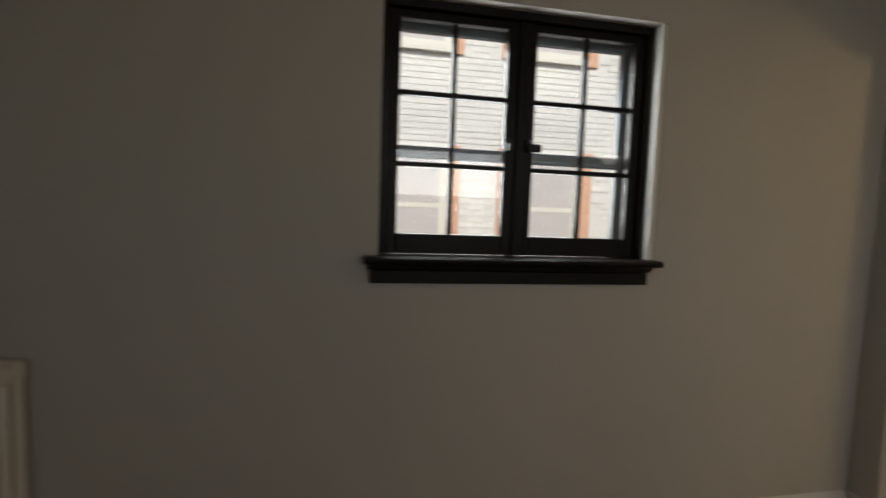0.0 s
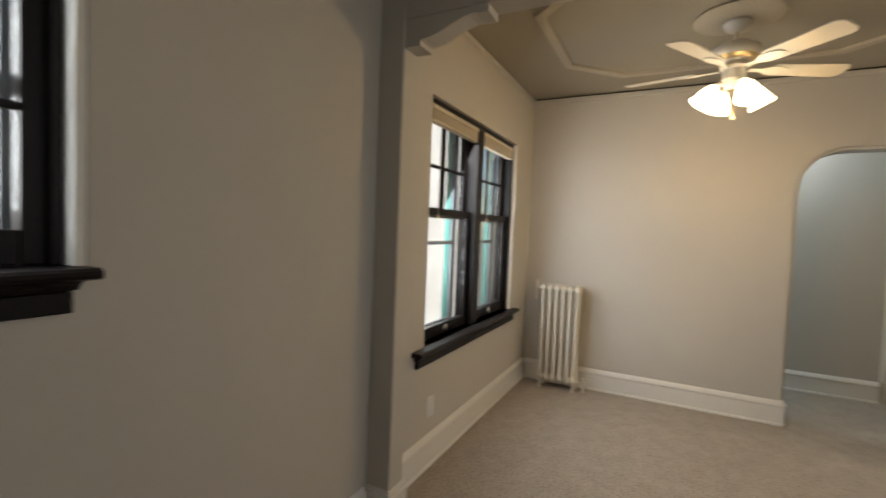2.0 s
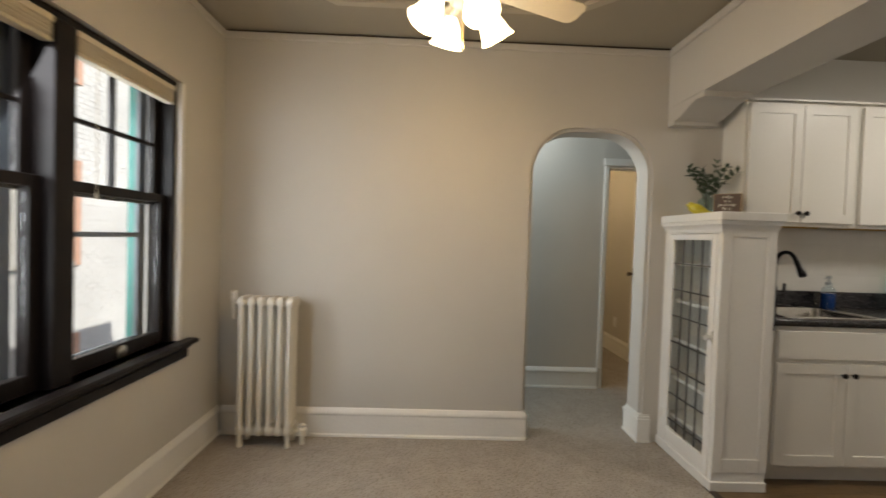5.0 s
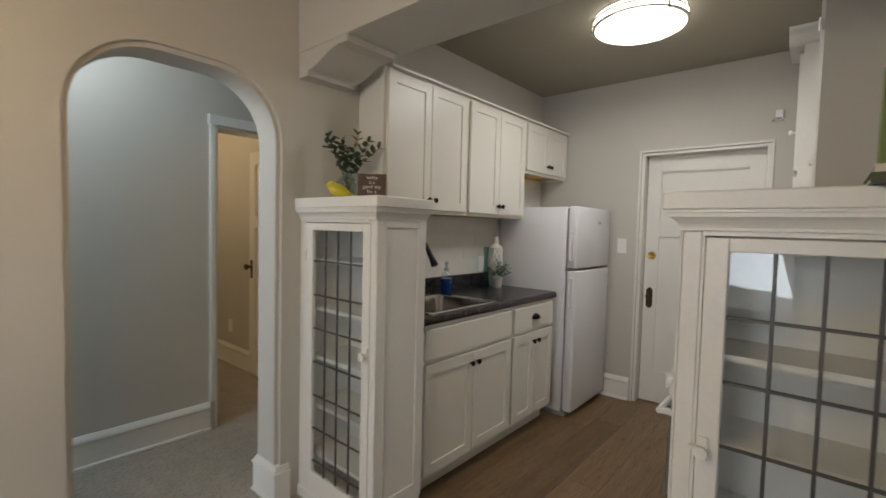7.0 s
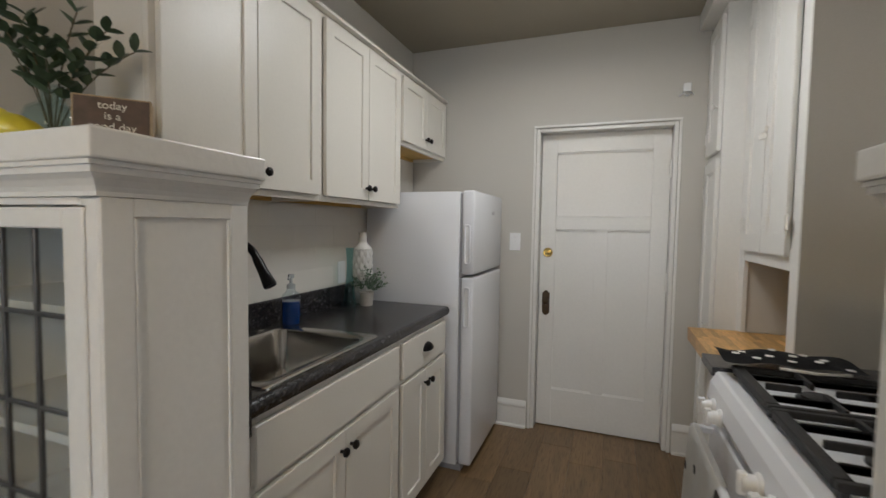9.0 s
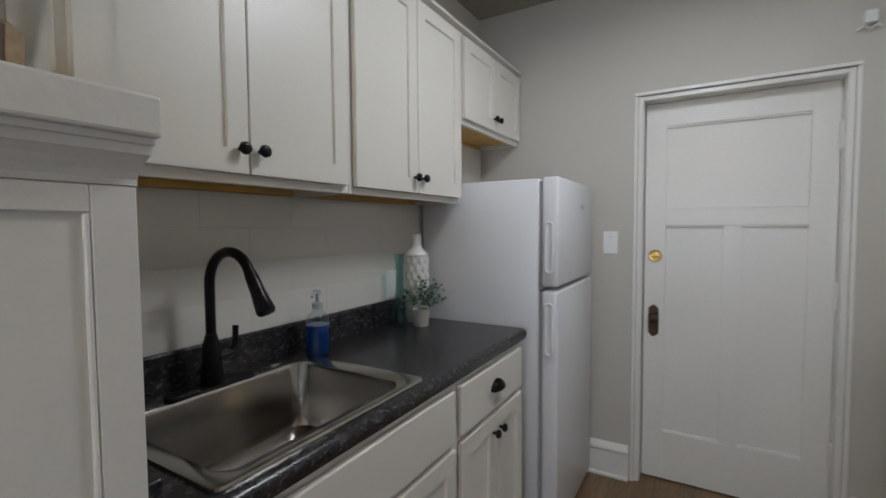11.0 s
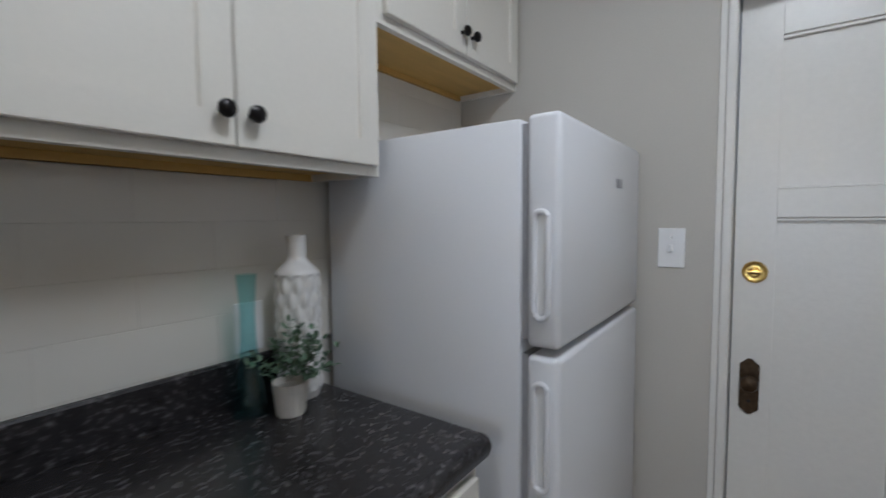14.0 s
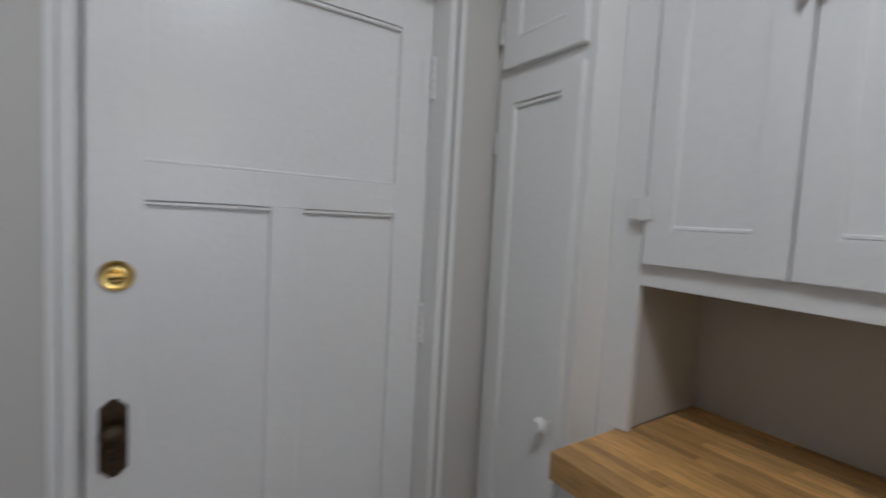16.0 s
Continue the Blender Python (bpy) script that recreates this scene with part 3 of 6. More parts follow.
w2 = thing("window_2", "pair of dark-framed double-hung windows with raised cream blinds", "window", (4.1, NORTH, 0.69), kind="structure")
sill(w2, 3.229, 4.894, 3.262, 4.862, 0.690, 0.064, 1.62, 0.095)
ym = NORTH + 0.025
part("window_frame", boxes((3.362, 3.392, ym, 1.62, 0.691, 2.043), (4.770, 4.800, ym, 1.62, 0.691, 2.043), (3.393, 4.769, ym, 1.62, 2.012, 2.043), bevel=0.003), M["dark"], w2)
part("mullion", box(4.040, 4.135, ym - 0.012, 1.62, 0.691, 2.011, bevel=0.004), M["dark"], w2)
part("reveal", boxes((4.801, 4.828, NORTH + 0.001, 1.62, 0.691, 2.043)), M["trim"], w2, "white painted plaster reveal")
for x0, x1 in ((3.394, 4.038), (4.137, 4.768)):
    sash(w2, x0, x1, 1.40, 2.010, ym + 0.068, 2, 2, 0.045, 0.040, 0.045)
    lo = sash(w2, x0, x1, 0.695, 1.455, ym + 0.030, 1, 1, 0.048, 0.065, 0.042)
    part("lift", lathe([(0.004, 0), (0.028, 0.001), (0.030, 0.004), (0.020, 0.010), (0, 0.010)], ((x0 + x1) / 2, ym + 0.022, 0.725), 14, "y"), M["chrome"], lo, "small metal sash lift")
    st = part("storm_frame", boxes((x0, x0 + 0.03, 1.626, 1.644, 0.70, 2.01), (x1 - 0.06, x1, 1.626, 1.644, 0.70, 2.01), (x0 + 0.03, x1 - 0.06, 1.626, 1.644, 1.235, 1.258), (x0 + 0.03, x1 - 0.06, 1.626, 1.644, 0.70, 0.74), bevel=0.002), M["grey"], w2, "grey outer storm window frame")
    part("shutter", box(x1 - 0.028, x1 - 0.004, 1.666, 1.70, 0.65, 2.03), M["teal"], w2, "green painted outer jamb")
    bl = thing("window_blind", "cream slatted blind raised to the window head", "blind", ((x0 + x1) / 2, ym + 0.02, 1.92), "window blinds")
    part("headrail", box(x0 + 0.004, x1 - 0.004, ym - 0.012, ym + 0.035, 1.985, 2.010, bevel=0.003), M["blind"], bl)
    for k in range(11):
        part("slat", box(x0 + 0.008, x1 - 0.008, ym - 0.006 - 0.002 * (k % 3), ym + 0.032, 1.936 + 0.0044 * k, 1.9388 + 0.0044 * k), M["blind"], bl)
    part("bottom_rail", box(x0 + 0.006, x1 - 0.006, ym - 0.008, ym + 0.033, 1.918, 1.933, bevel=0.003), M["blind"], bl)
    part("cord", tube([(x0 + 0.10, ym - 0.010, 1.99), (x0 + 0.10, ym - 0.012, 1.42)], 0.0018, 6), M["blind"], bl)
    part("tassel", lathe([(0.002, 0.03), (0.006, 0.02), (0.007, 0.0), (0, 0)], (x0 + 0.10, ym - 0.012, 1.39), 8), M["blind"], bl)


# ---- the neighbour outside ----
setting("ground", box(-150, 150, -150, 150, -3.4, -3.2), M["ground"], "grey gravel ground between the houses")
YB = 5.6
nb = thing("neighbour_house", "pale brick apartment house with white-framed windows", "house", (2.5, YB, -3.2))
openings = [(x, x + 0.95, z, z + 1.5) for z in (-1.9, 0.75, 3.5) for x in (-4.6, -2.9, -1.0, 0.75, 2.6, 4.6, 6.4, 8.3)]
bmw = bmesh.new()
add(bmw, box(-8, 14, YB + 0.012, YB + 0.3, -3.2, 6.4))
part("wall", bmw, M["mortar"], nb)
verts, faces = [], []


def raw_box(x0, x1, y0, y1, z0, z1):
    k = len(verts)
    verts.extend((x, y, z) for z in (z0, z1) for y in (y0, y1) for x in (x0, x1))
    faces.extend(tuple(k + i for i in f) for f in ((0, 2, 3, 1), (4, 5, 7, 6), (0, 1, 5, 4), (2, 6, 7, 3), (0, 4, 6, 2), (1, 3, 7, 5)))


for r in range(int(6.6 / 0.078)):
    z = -0.8 + r * 0.078
    x = -6 + (0.11 if r % 2 else 0)
    while x < 12:
        if not any(a - 0.40 < x < b + 0.19 and c - 0.1 < z < d + 0.06 for a, b, c, d in openings):
            raw_box(x, x + 0.208, YB + random.uniform(0, 0.006), YB + 0.016, z, z + 0.068)
        x += 0.22
me = bpy.data.meshes.new("brickwork")
me.from_pydata(verts, [], faces)
me.materials.append(M["brick"])
bw = new("brickwork", me)
bw.parent, bw.location = nb, -PLACE[nb.name]
tagged(bw, "pale brick courses", "", "", "stuff")
for a, b, c, d in openings:
    win = part("window", boxes((a, a + 0.07, YB - 0.02, YB + 0.03, c, d), (b - 0.07, b, YB - 0.02, YB + 0.03, c, d), (a + 0.07, b - 0.07, YB - 0.02, YB + 0.03, c, c + 0.07), (a + 0.07, b - 0.07, YB - 0.02, YB + 0.03, d - 0.07, d),
                               (a + 0.07, b - 0.07, YB - 0.01, YB + 0.03, (c + d) / 2 - 0.03, (c + d) / 2 + 0.03), (a - 0.05, b + 0.05, YB - 0.06, YB + 0.03, c - 0.07, c - 0.001)), M["trim"], nb)
    for xa in (a - 0.19, b + 0.051):
        part("surround", box(xa, xa + 0.139, YB - 0.03, YB + 0.02, c - 0.07, d + 0.03), M["terracotta"], win, "terracotta brick strip")
    part("pane", box(a + 0.07, b - 0.07, YB - 0.006, YB + 0.002, c + 0.07, d - 0.07), M["cover"], win, "pane with a pale shade drawn")
part("roof", box(-8.2, 14.2, YB - 0.15, YB + 1.5, 6.4, 6.6), M["roofing"], nb)


# ---- kitchen: cabinets along the east wall ----
def shaker(parent, name, axis_x, y0, y1, z0, z1, rail=0.055, thick=0.019, mat="cabinet"):
    """A shaker door or drawer front facing west at x = axis_x."""
    x0, x1 = axis_x, axis_x + thick
    d = part(name, frame_ring(x0, x1, y0, y1, z0, z1, rail, 0.0018), M[mat], parent)
    part("panel", box(x0 + 0.008, x1 - 0.003, y0 + rail - 0.002, y1 - rail + 0.002, z0 + rail - 0.002, z1 - rail + 0.002), M[mat], d)
    return d


def knob(parent, x, y, z, r=0.015):
    return part("knob", lathe([(0.0055, 0), (0.0055, -0.012), (r * 0.8, -0.014), (r, -0.019), (r * 0.94, -0.025), (r * 0.6, -0.029), (0, -0.030)], (x, y, z), 18, "x"), M["black"], parent, "black round knob", smooth=True)


UX = 5.058


def upper(y0, y1, z0, z1, label, knob_gap=0.026, apron=True):
    u = thing("wall_cabinet", label, "cabinet", ((UX + KEAST) / 2, (y0 + y1) / 2, z0), "kitchen wall cabinets")
    part("side_panel", box(UX + 0.02, KEAST - 0.002, y0, y0 + 0.016, z0, z1, bevel=0.001), M["cabinet"], u)
    part("side_panel", box(UX + 0.02, KEAST - 0.002, y1 - 0.016, y1, z0, z1, bevel=0.001), M["cabinet"], u)
    part("top_panel", box(UX + 0.02, KEAST - 0.002, y0 + 0.016, y1 - 0.016, z1 - 0.016, z1), M["cabinet"], u)
    part("bottom_panel", box(UX + 0.02, KEAST - 0.002, y0 + 0.0165, y1 - 0.0165, z0 + 0.018, z0 + 0.032), M["ochre"], u, "unpainted ochre plywood underside")
    part("hanging_rail", box(KEAST - 0.02, KEAST - 0.003, y0 + 0.0165, y1 - 0.0165, z0 + 0.001, z0 + 0.0175), M["ochre"], u)
    part("face_frame", boxes((UX, UX + 0.0195, y0, y0 + 0.036, z0, z1), (UX, UX + 0.0195, y1 - 0.036, y1, z0, z1), (UX, UX + 0.0195, y0 + 0.036, y1 - 0.036, z0, z0 + 0.036), (UX, UX + 0.0195, y0 + 0.036, y1 - 0.036, z1 - 0.036, z1), bevel=0.001), M["cabinet"], u)
    m = (y0 + y1) / 2
    for a, b, k in ((y0 + 0.017, m - 0.0015, m - knob_gap), (m + 0.0015, y1 - 0.017, m + knob_gap)):
        d = shaker(u, "door", UX - 0.0195, a, b, z0 + 0.022, z1 - 0.018)
        knob(d, UX - 0.0195, k, z0 + 0.077)
    return u


upper(-2.395, -1.702, 1.42, 2.16, "white shaker wall cabinet above the sink with black knobs")
upper(-3.099, -2.397, 1.42, 2.16, "white shaker wall cabinet above the counter with black knobs")
upper(-3.796, -3.101, 1.77, 2.16, "short white shaker wall cabinet above the refrigerator")
setting("trim_cabinet_top", box(UX - 0.028, KEAST - 0.002, -3.796, -1.733, 2.161, 2.172), M["cabinet"], "thin white strip on top of the wall cabinets")

BX = 4.762


def base_cabinet(y0, y1, label, doors, drawer_knob):
    u = thing("base_cabinet", label, "cabinet", ((BX + KEAST) / 2, (y0 + y1) / 2, 0), "kitchen base cabinets")
    part("body", box(BX + 0.02, KEAST - 0.002, y0, y1, 0.10, 0.70), M["cabinet"], u)
    part("face_frame", boxes((BX, BX + 0.0195, y0, y0 + 0.035, 0.10, 0.871), (BX, BX + 0.0195, y1 - 0.035, y1, 0.10, 0.871), (BX, BX + 0.0195, y0 + 0.035, y1 - 0.035, 0.10, 0.135), (BX, BX + 0.0195, y0 + 0.035, y1 - 0.035, 0.835, 0.871),
                             (BX, BX + 0.0195, y0 + 0.035, y1 - 0.035, 0.665, 0.70), bevel=0.001), M["cabinet"], u)
    for a, b in ((y0, y0 + 0.016), (y1 - 0.016, y1)):
        part("side_panel", box(BX + 0.02, KEAST - 0.002, a, b, 0.7005, 0.871), M["cabinet"], u)
    part("toe_kick", box(BX + 0.065, BX + 0.08, y0, y1, 0.0, 0.0995), M["cabinet"], u)
    dr = part("drawer_front", box(BX - 0.0195, BX - 0.0005, y0 + 0.018, y1 - 0.018, 0.694, 0.846, bevel=0.003), M["cabinet"], u)
    if drawer_knob:
        m = (y0 + y1) / 2
        cup = bmesh.new()
        n = 12
        for k in range(n + 1):
            a = math.pi * k / n
            for j in range(5):
                b = math.pi / 2 * j / 4
                cup.verts.new((BX - 0.02 - 0.026 * math.sin(b) * (0.35 + 0.65 * math.sin(a)), m + 0.046 * math.cos(a), 0.762 + 0.034 * math.sin(a) * math.cos(b)))
        cup.verts.ensure_lookup_table()
        for k in range(n):
            for j in range(4):
                cup.faces.new([cup.verts[i] for i in (k * 5 + j, k * 5 + j + 1, (k + 1) * 5 + j + 1, (k + 1) * 5 + j)])
        bmesh.ops.solidify(cup, geom=cup.faces[:], thickness=0.002)
        part("cup_pull", cup, M["black"], dr, "black half-round cup pull", smooth=True)
    m = (y0 + y1) / 2
    for a, b, k in ((y0 + 0.018, m - 0.0015, m - 0.028), (m + 0.0015, y1 - 0.018, m + 0.028)):
        d = shaker(u, "door", BX - 0.0195, a, b, 0.118, 0.672, rail=0.056)
        knob(d, BX - 0.0195, k, 0.615)
    return u


base_cabinet(-2.505, -1.700, "white shaker sink base cabinet with two doors and black knobs", 2, False)
base_cabinet(-3.040, -2.507, "white shaker base cabinet with one drawer and two doors", 2, True)

# countertop with a sink opening
SX0, SX1, SY0, SY1 = 4.783, 5.258, -2.352, -1.782
CX, CZ = 4.735, 0.912
ct = thing("countertop", "charcoal speckled laminate countertop with backsplash", "countertop", (5.02, -2.37, 0.872))
H = 0.025
for q in ((CX + 0.02, SX0 + H, -3.055, -1.6695), (SX1 - H, KEAST - 0.001, -3.055, -1.6695), (SX0 + H, SX1 - H, -3.055, SY0 + H), (SX0 + H, SX1 - H, SY1 - H, -1.6695)):
    part("slab", box(*q, 0.874, CZ), M["counter"], ct)
part("front_edge", prism([(CX + 0.02, 0.872), (CX + 0.006, 0.872)] + arc(CX + 0.02, 0.892, 0.02, 200, 90, 6) + [(CX + 0.02, CZ)], "y", -3.055, -1.6695), M["counter"], ct, smooth=True)
part("backsplash", prism([(KEAST - 0.001, CZ + 0.0005), (KEAST - 0.022, CZ + 0.0005), (KEAST - 0.022, 1.004), (KEAST - 0.019, 1.010), (KEAST - 0.001, 1.010)], "y", -3.055, -1.6695), M["counter"], ct)

part("side_splash", box(4.706, KEAST - 0.023, -1.6690, -1.6490, 0.852, 1.010, bevel=0.002), M["counter"], ct, "laminate side splash at the counter end")

# drop-in sink
sk = thing("kitchen_sink", "brushed stainless steel single-bowl drop-in sink", "sink", ((SX0 + SX1) / 2, (SY0 + SY1) / 2, 0.72))


def rounded(x0, x1, y0, y1, r, n=5):
    return arc(x1 - r, y1 - r, r, 0, 90, n) + arc(x0 + r, y1 - r, r, 90, 180, n) + arc(x0 + r, y0 + r, r, 180, 270, n) + arc(x1 - r, y0 + r, r, 270, 360, n)


def loft(loops, cap=True):
    bm = bmesh.new()
    rings = [[bm.verts.new((*p, z)) for p in pts] for pts, z in loops]
    n = len(rings[0])
    for a, b in zip(rings, rings[1:]):
        for i in range(n):
            bm.faces.new((a[i], a[(i + 1) % n], b[(i + 1) % n], b[i]))
    if cap:
        bm.faces.new(rings[-1])
    bmesh.ops.recalc_face_normals(bm, faces=bm.faces)
    return bm


bx0, bx1, by0, by1 = SX0 + 0.018, SX1 - 0.078, SY0 + 0.045, SY1 - 0.030
part("rim", loft([(rounded(SX0 - 0.015, SX1 + 0.012, SY0 - 0.012, SY1 + 0.012, 0.018), CZ + 0.001), (rounded(SX0 - 0.013, SX1 + 0.010, SY0 - 0.010, SY1 + 0.010, 0.018), CZ + 0.006),
                  (rounded(SX0 - 0.006, SX1 + 0.003, SY0 - 0.003, SY1 + 0.003, 0.018), CZ + 0.007), (rounded(bx0 - 0.010, bx1 + 0.010, by0 - 0.010, by1 + 0.010, 0.055), CZ + 0.004),
                  (rounded(bx0 - 0.003, bx1 + 0.003, by0 - 0.003, by1 + 0.003, 0.05), CZ + 0.002)], cap=False), M["steel"], sk, smooth=True)
part("bowl", loft([(rounded(bx0 - 0.003, bx1 + 0.003, by0 - 0.003, by1 + 0.003, 0.05), CZ + 0.002), (rounded(bx0, bx1, by0, by1, 0.05), CZ - 0.006), (rounded(bx0 + 0.008, bx1 - 0.008, by0 + 0.008, by1 - 0.008, 0.05), 0.765),
                   (rounded(bx0 + 0.020, bx1 - 0.020, by0 + 0.020, by1 - 0.020, 0.05), 0.738), (rounded(bx0 + 0.050, bx1 - 0.050, by0 + 0.050, by1 - 0.050, 0.05), 0.730)]), M["steel"], sk, smooth=True)
part("drain", lathe([(0.0, 0.001), (0.03, 0.001), (0.045, 0.004), (0.05, 0.001), (0.052, 0.0)], ((bx0 + bx1) / 2, (by0 + by1) / 2, 0.7305), 20), M["chrome"], sk, smooth=True)
part("hole_cap", lathe([(0.018, 0), (0.018, 0.003), (0.012, 0.005), (0, 0.005)], (5.215, -2.237, CZ + 0.0055), 16), M["steel"], sk, smooth=True)

# gooseneck faucet on its oval plate
FX, FY = 5.205, -2.043
fc = thing("kitchen_faucet", "black gooseneck pull-down faucet on an oval plate", "faucet", (FX, FY, CZ + 0.007))
part("deck_plate", loft([(rounded(FX - 0.03, FX + 0.03, FY - 0.118, FY + 0.118, 0.03, 6), CZ + 0.0065), (rounded(FX - 0.028, FX + 0.028, FY - 0.116, FY + 0.116, 0.028, 6), CZ + 0.013), (rounded(FX - 0.022, FX + 0.022, FY - 0.110, FY + 0.110, 0.022, 6), CZ + 0.015)]), M["black"], fc, smooth=True)
part("body", lathe([(0.029, 0), (0.028, 0.02), (0.023, 0.05), (0.021, 0.10), (0.016, 0.115), (0.014, 0.125), (0, 0.125)], (FX, FY, CZ + 0.014), 20), M["black"], fc, smooth=True)
dx, dy = -1.0, 0.0
neck = [(FX, FY, CZ + 0.12), (FX, FY, CZ + 0.20), (FX, FY, CZ + 0.265)]
for k in range(1, 12):
    a = math.pi - math.pi * 0.86 * k / 11
    o = 0.085 + 0.085 * math.cos(a)
    neck.append((FX + dx * o, FY + dy * o, CZ + 0.265 + 0.085 * math.sin(a)))
part("spout", tube(neck, 0.0125, 14), M["black"], fc, smooth=True)
e = Vector(neck[-1])
dn = (Vector(neck[-1]) - Vector(neck[-2])).normalized()
part("spray_head", tube([e - dn * 0.004, e + dn * 0.012, e + dn * 0.05, e + dn * 0.098, e + dn * 0.104], 0.02, 16, [0.0135, 0.0155, 0.0165, 0.022, 0.019]), M["black"], fc, smooth=True)
part("handle_hub", tube([(FX, FY - 0.018, CZ + 0.075), (FX - 0.005, FY - 0.055, CZ + 0.080)], 0.013, 12), M["black"], fc, smooth=True)
part("lever", tube([(FX - 0.005, FY - 0.048, CZ + 0.082), (FX - 0.008, FY - 0.060, CZ + 0.105), (FX - 0.004, FY - 0.066, CZ + 0.150)], 0.007, 10, [0.006, 0.007, 0.008]), M["black"], fc, smooth=True)

# ---- refrigerator ----
FRX, FRY0, FRY1, FRT = 4.630, -3.742, -3.122, 1.516
fr = thing("refrigerator", "white top-freezer refrigerator beside the counter", "refrigerator", (4.97, -3.43, 0))
part("body", box(FRX + 0.082, 5.27, FRY0 + 0.003, FRY1 - 0.003, 0.035, FRT - 0.005, bevel=0.006, seg=2), M["enamel"], fr, smooth=True)
part("gasket", boxes((FRX + 0.068, FRX + 0.0815, FRY0 + 0.012, FRY1 - 0.012, 0.06, 1.055), (FRX + 0.068, FRX + 0.0815, FRY0 + 0.012, FRY1 - 0.012, 1.085, FRT - 0.015)), M["gasket"], fr)
for nm, z0, z1, h0, h1 in (("door", 0.045, 1.058, 0.790, 1.012), ("freezer_door", 1.073, FRT, 1.125, 1.340)):
    d = part(nm, box(FRX, FRX + 0.067, FRY0, FRY1, z0, z1, bevel=0.012, seg=3), M["enamel"], fr, smooth=True)
    part("handle_recess", box(FRX + 0.026, FRX + 0.046, FRY1 - 0.001, FRY1 + 0.0015, h0 + 0.014, h1 - 0.014, bevel=0.0005), M["plastic"], d, "shaded grip recess in the door edge")
    loop = arc(FRX + 0.036, h1 - 0.020, 0.014, 0, 180, 8) + arc(FRX + 0.036, h0 + 0.020, 0.014, 180, 360, 8)
    pts = [(x, FRY1 + 0.003, z) for x, z in loop]
    part("handle", tube(pts + pts[:1], 0.0058, 8), M["enamel"], d, "white looped grip rim", smooth=True)
part("badge", boxes((FRX - 0.0015, FRX + 0.0005, -3.545, -3.492, 1.396, 1.418)), M["gasket"], fr, "small grey badge with unreadable marks")
part("foot_grille", box(FRX + 0.06, 5.24, FRY0 + 0.02, FRY1 - 0.02, 0.0, 0.034), M["gasket"], fr)

# ---- back door ----
dr = thing("door_1", "white painted three-panel wooden back door, closed", "door", (4.02, -3.89, 0), kind="structure")
DY = -3.887
dx0, dx1, dz1 = 3.641, 4.398, 1.929
ox0, ox1, mx0, mx1 = 3.738, 4.302, 3.980, 4.058
part("door_leaf", boxes((dx0, ox0, DY - 0.04, DY, 0.008, dz1), (ox1, dx1, DY - 0.04, DY, 0.008, dz1), (ox0, ox1, DY - 0.04, DY, 0.008, 0.255), (ox0, ox1, DY - 0.04, DY, 1.318, 1.396), (ox0, ox1, DY - 0.04, DY, 1.813, dz1), (mx0, mx1, DY - 0.04, DY, 0.255, 1.318), bevel=0.0012), M["trim"], dr)
for a, b, c, d in ((ox0, ox1, 1.396, 1.813), (ox0, mx0, 0.255, 1.318), (mx1, ox1, 0.255, 1.318)):
    p = part("panel", box(a - 0.001, b + 0.001, DY - 0.030, DY - 0.014, c - 0.001, d + 0.001), M["trim"], dr)
    part("moulding", box(a, b, DY - 0.0145, DY - 0.004, d - 0.010, d - 0.0005, bevel=0.002), M["trim"], p)
    part("moulding", box(a, b, DY - 0.0145, DY - 0.006, c + 0.0005, c + 0.008, bevel=0.002), M["trim"], p)
part("door_frame", boxes((3.6152, 3.6385, -3.998, SOUTH - 0.006, 0, 1.9545), (4.4025, 4.4258, -3.998, SOUTH - 0.006, 0, 1.9545), (3.6386, 4.4024, -3.998, SOUTH - 0.006, 1.932, 1.9545), bevel=0.003), M["trim"], dr)
part("casing", boxes((3.598, 3.6150, SOUTH + 0.001, SOUTH + 0.008, 0, 1.956), (4.4262, 4.442, SOUTH + 0.001, SOUTH + 0.008, 0, 1.956), (3.598, 4.442, SOUTH + 0.001, SOUTH + 0.010, 1.9565, 1.972), bevel=0.002), M["trim"], dr)
part("backing", box(3.64, 4.40, -3.998, -3.96, 0.0, 1.93), M["trim"], dr)
part("deadbolt", lathe([(0.031, 0), (0.031, 0.004), (0.028, 0.007), (0.022, 0.005), (0.014, 0.006), (0.011, 0.012), (0, 0.012)], (4.348, DY, 1.164), 24, "y"), M["brass"], dr, "round brass deadbolt", smooth=True)
part("thumb_turn", box(4.331, 4.365, DY + 0.010, DY + 0.020, 1.158, 1.170, bevel=0.005, seg=2), M["brass"], dr)
pl = part("lock_plate", prism([(4.328, 0.765), (4.340, 0.755), (4.346, 0.748), (4.358, 0.748), (4.364, 0.755), (4.376, 0.765), (4.376, 0.895), (4.364, 0.905), (4.358, 0.912), (4.346, 0.912), (4.340, 0.905), (4.328, 0.895)], "y", DY, DY + 0.005, bevel=0.0015), M["bronze"], dr, "aged bronze lock plate")
part("door_knob", lathe([(0.012, 0), (0.011, 0.012), (0.020, 0.017), (0.024, 0.024), (0.021, 0.032), (0.010, 0.036), (0, 0.036)], (4.352, DY + 0.005, 0.845), 20, "y"), M["bronze"], pl, smooth=True)
part("keyhole", lathe([(0.005, 0), (0.005, 0.0012), (0, 0.0012)], (4.352, DY + 0.005, 0.787), 10, "y"), M["iron"], pl)
part("strike", box(4.4015, 4.414, DY + 0.001, DY + 0.012, 0.80, 0.86, bevel=0.002), M["chrome"], dr)
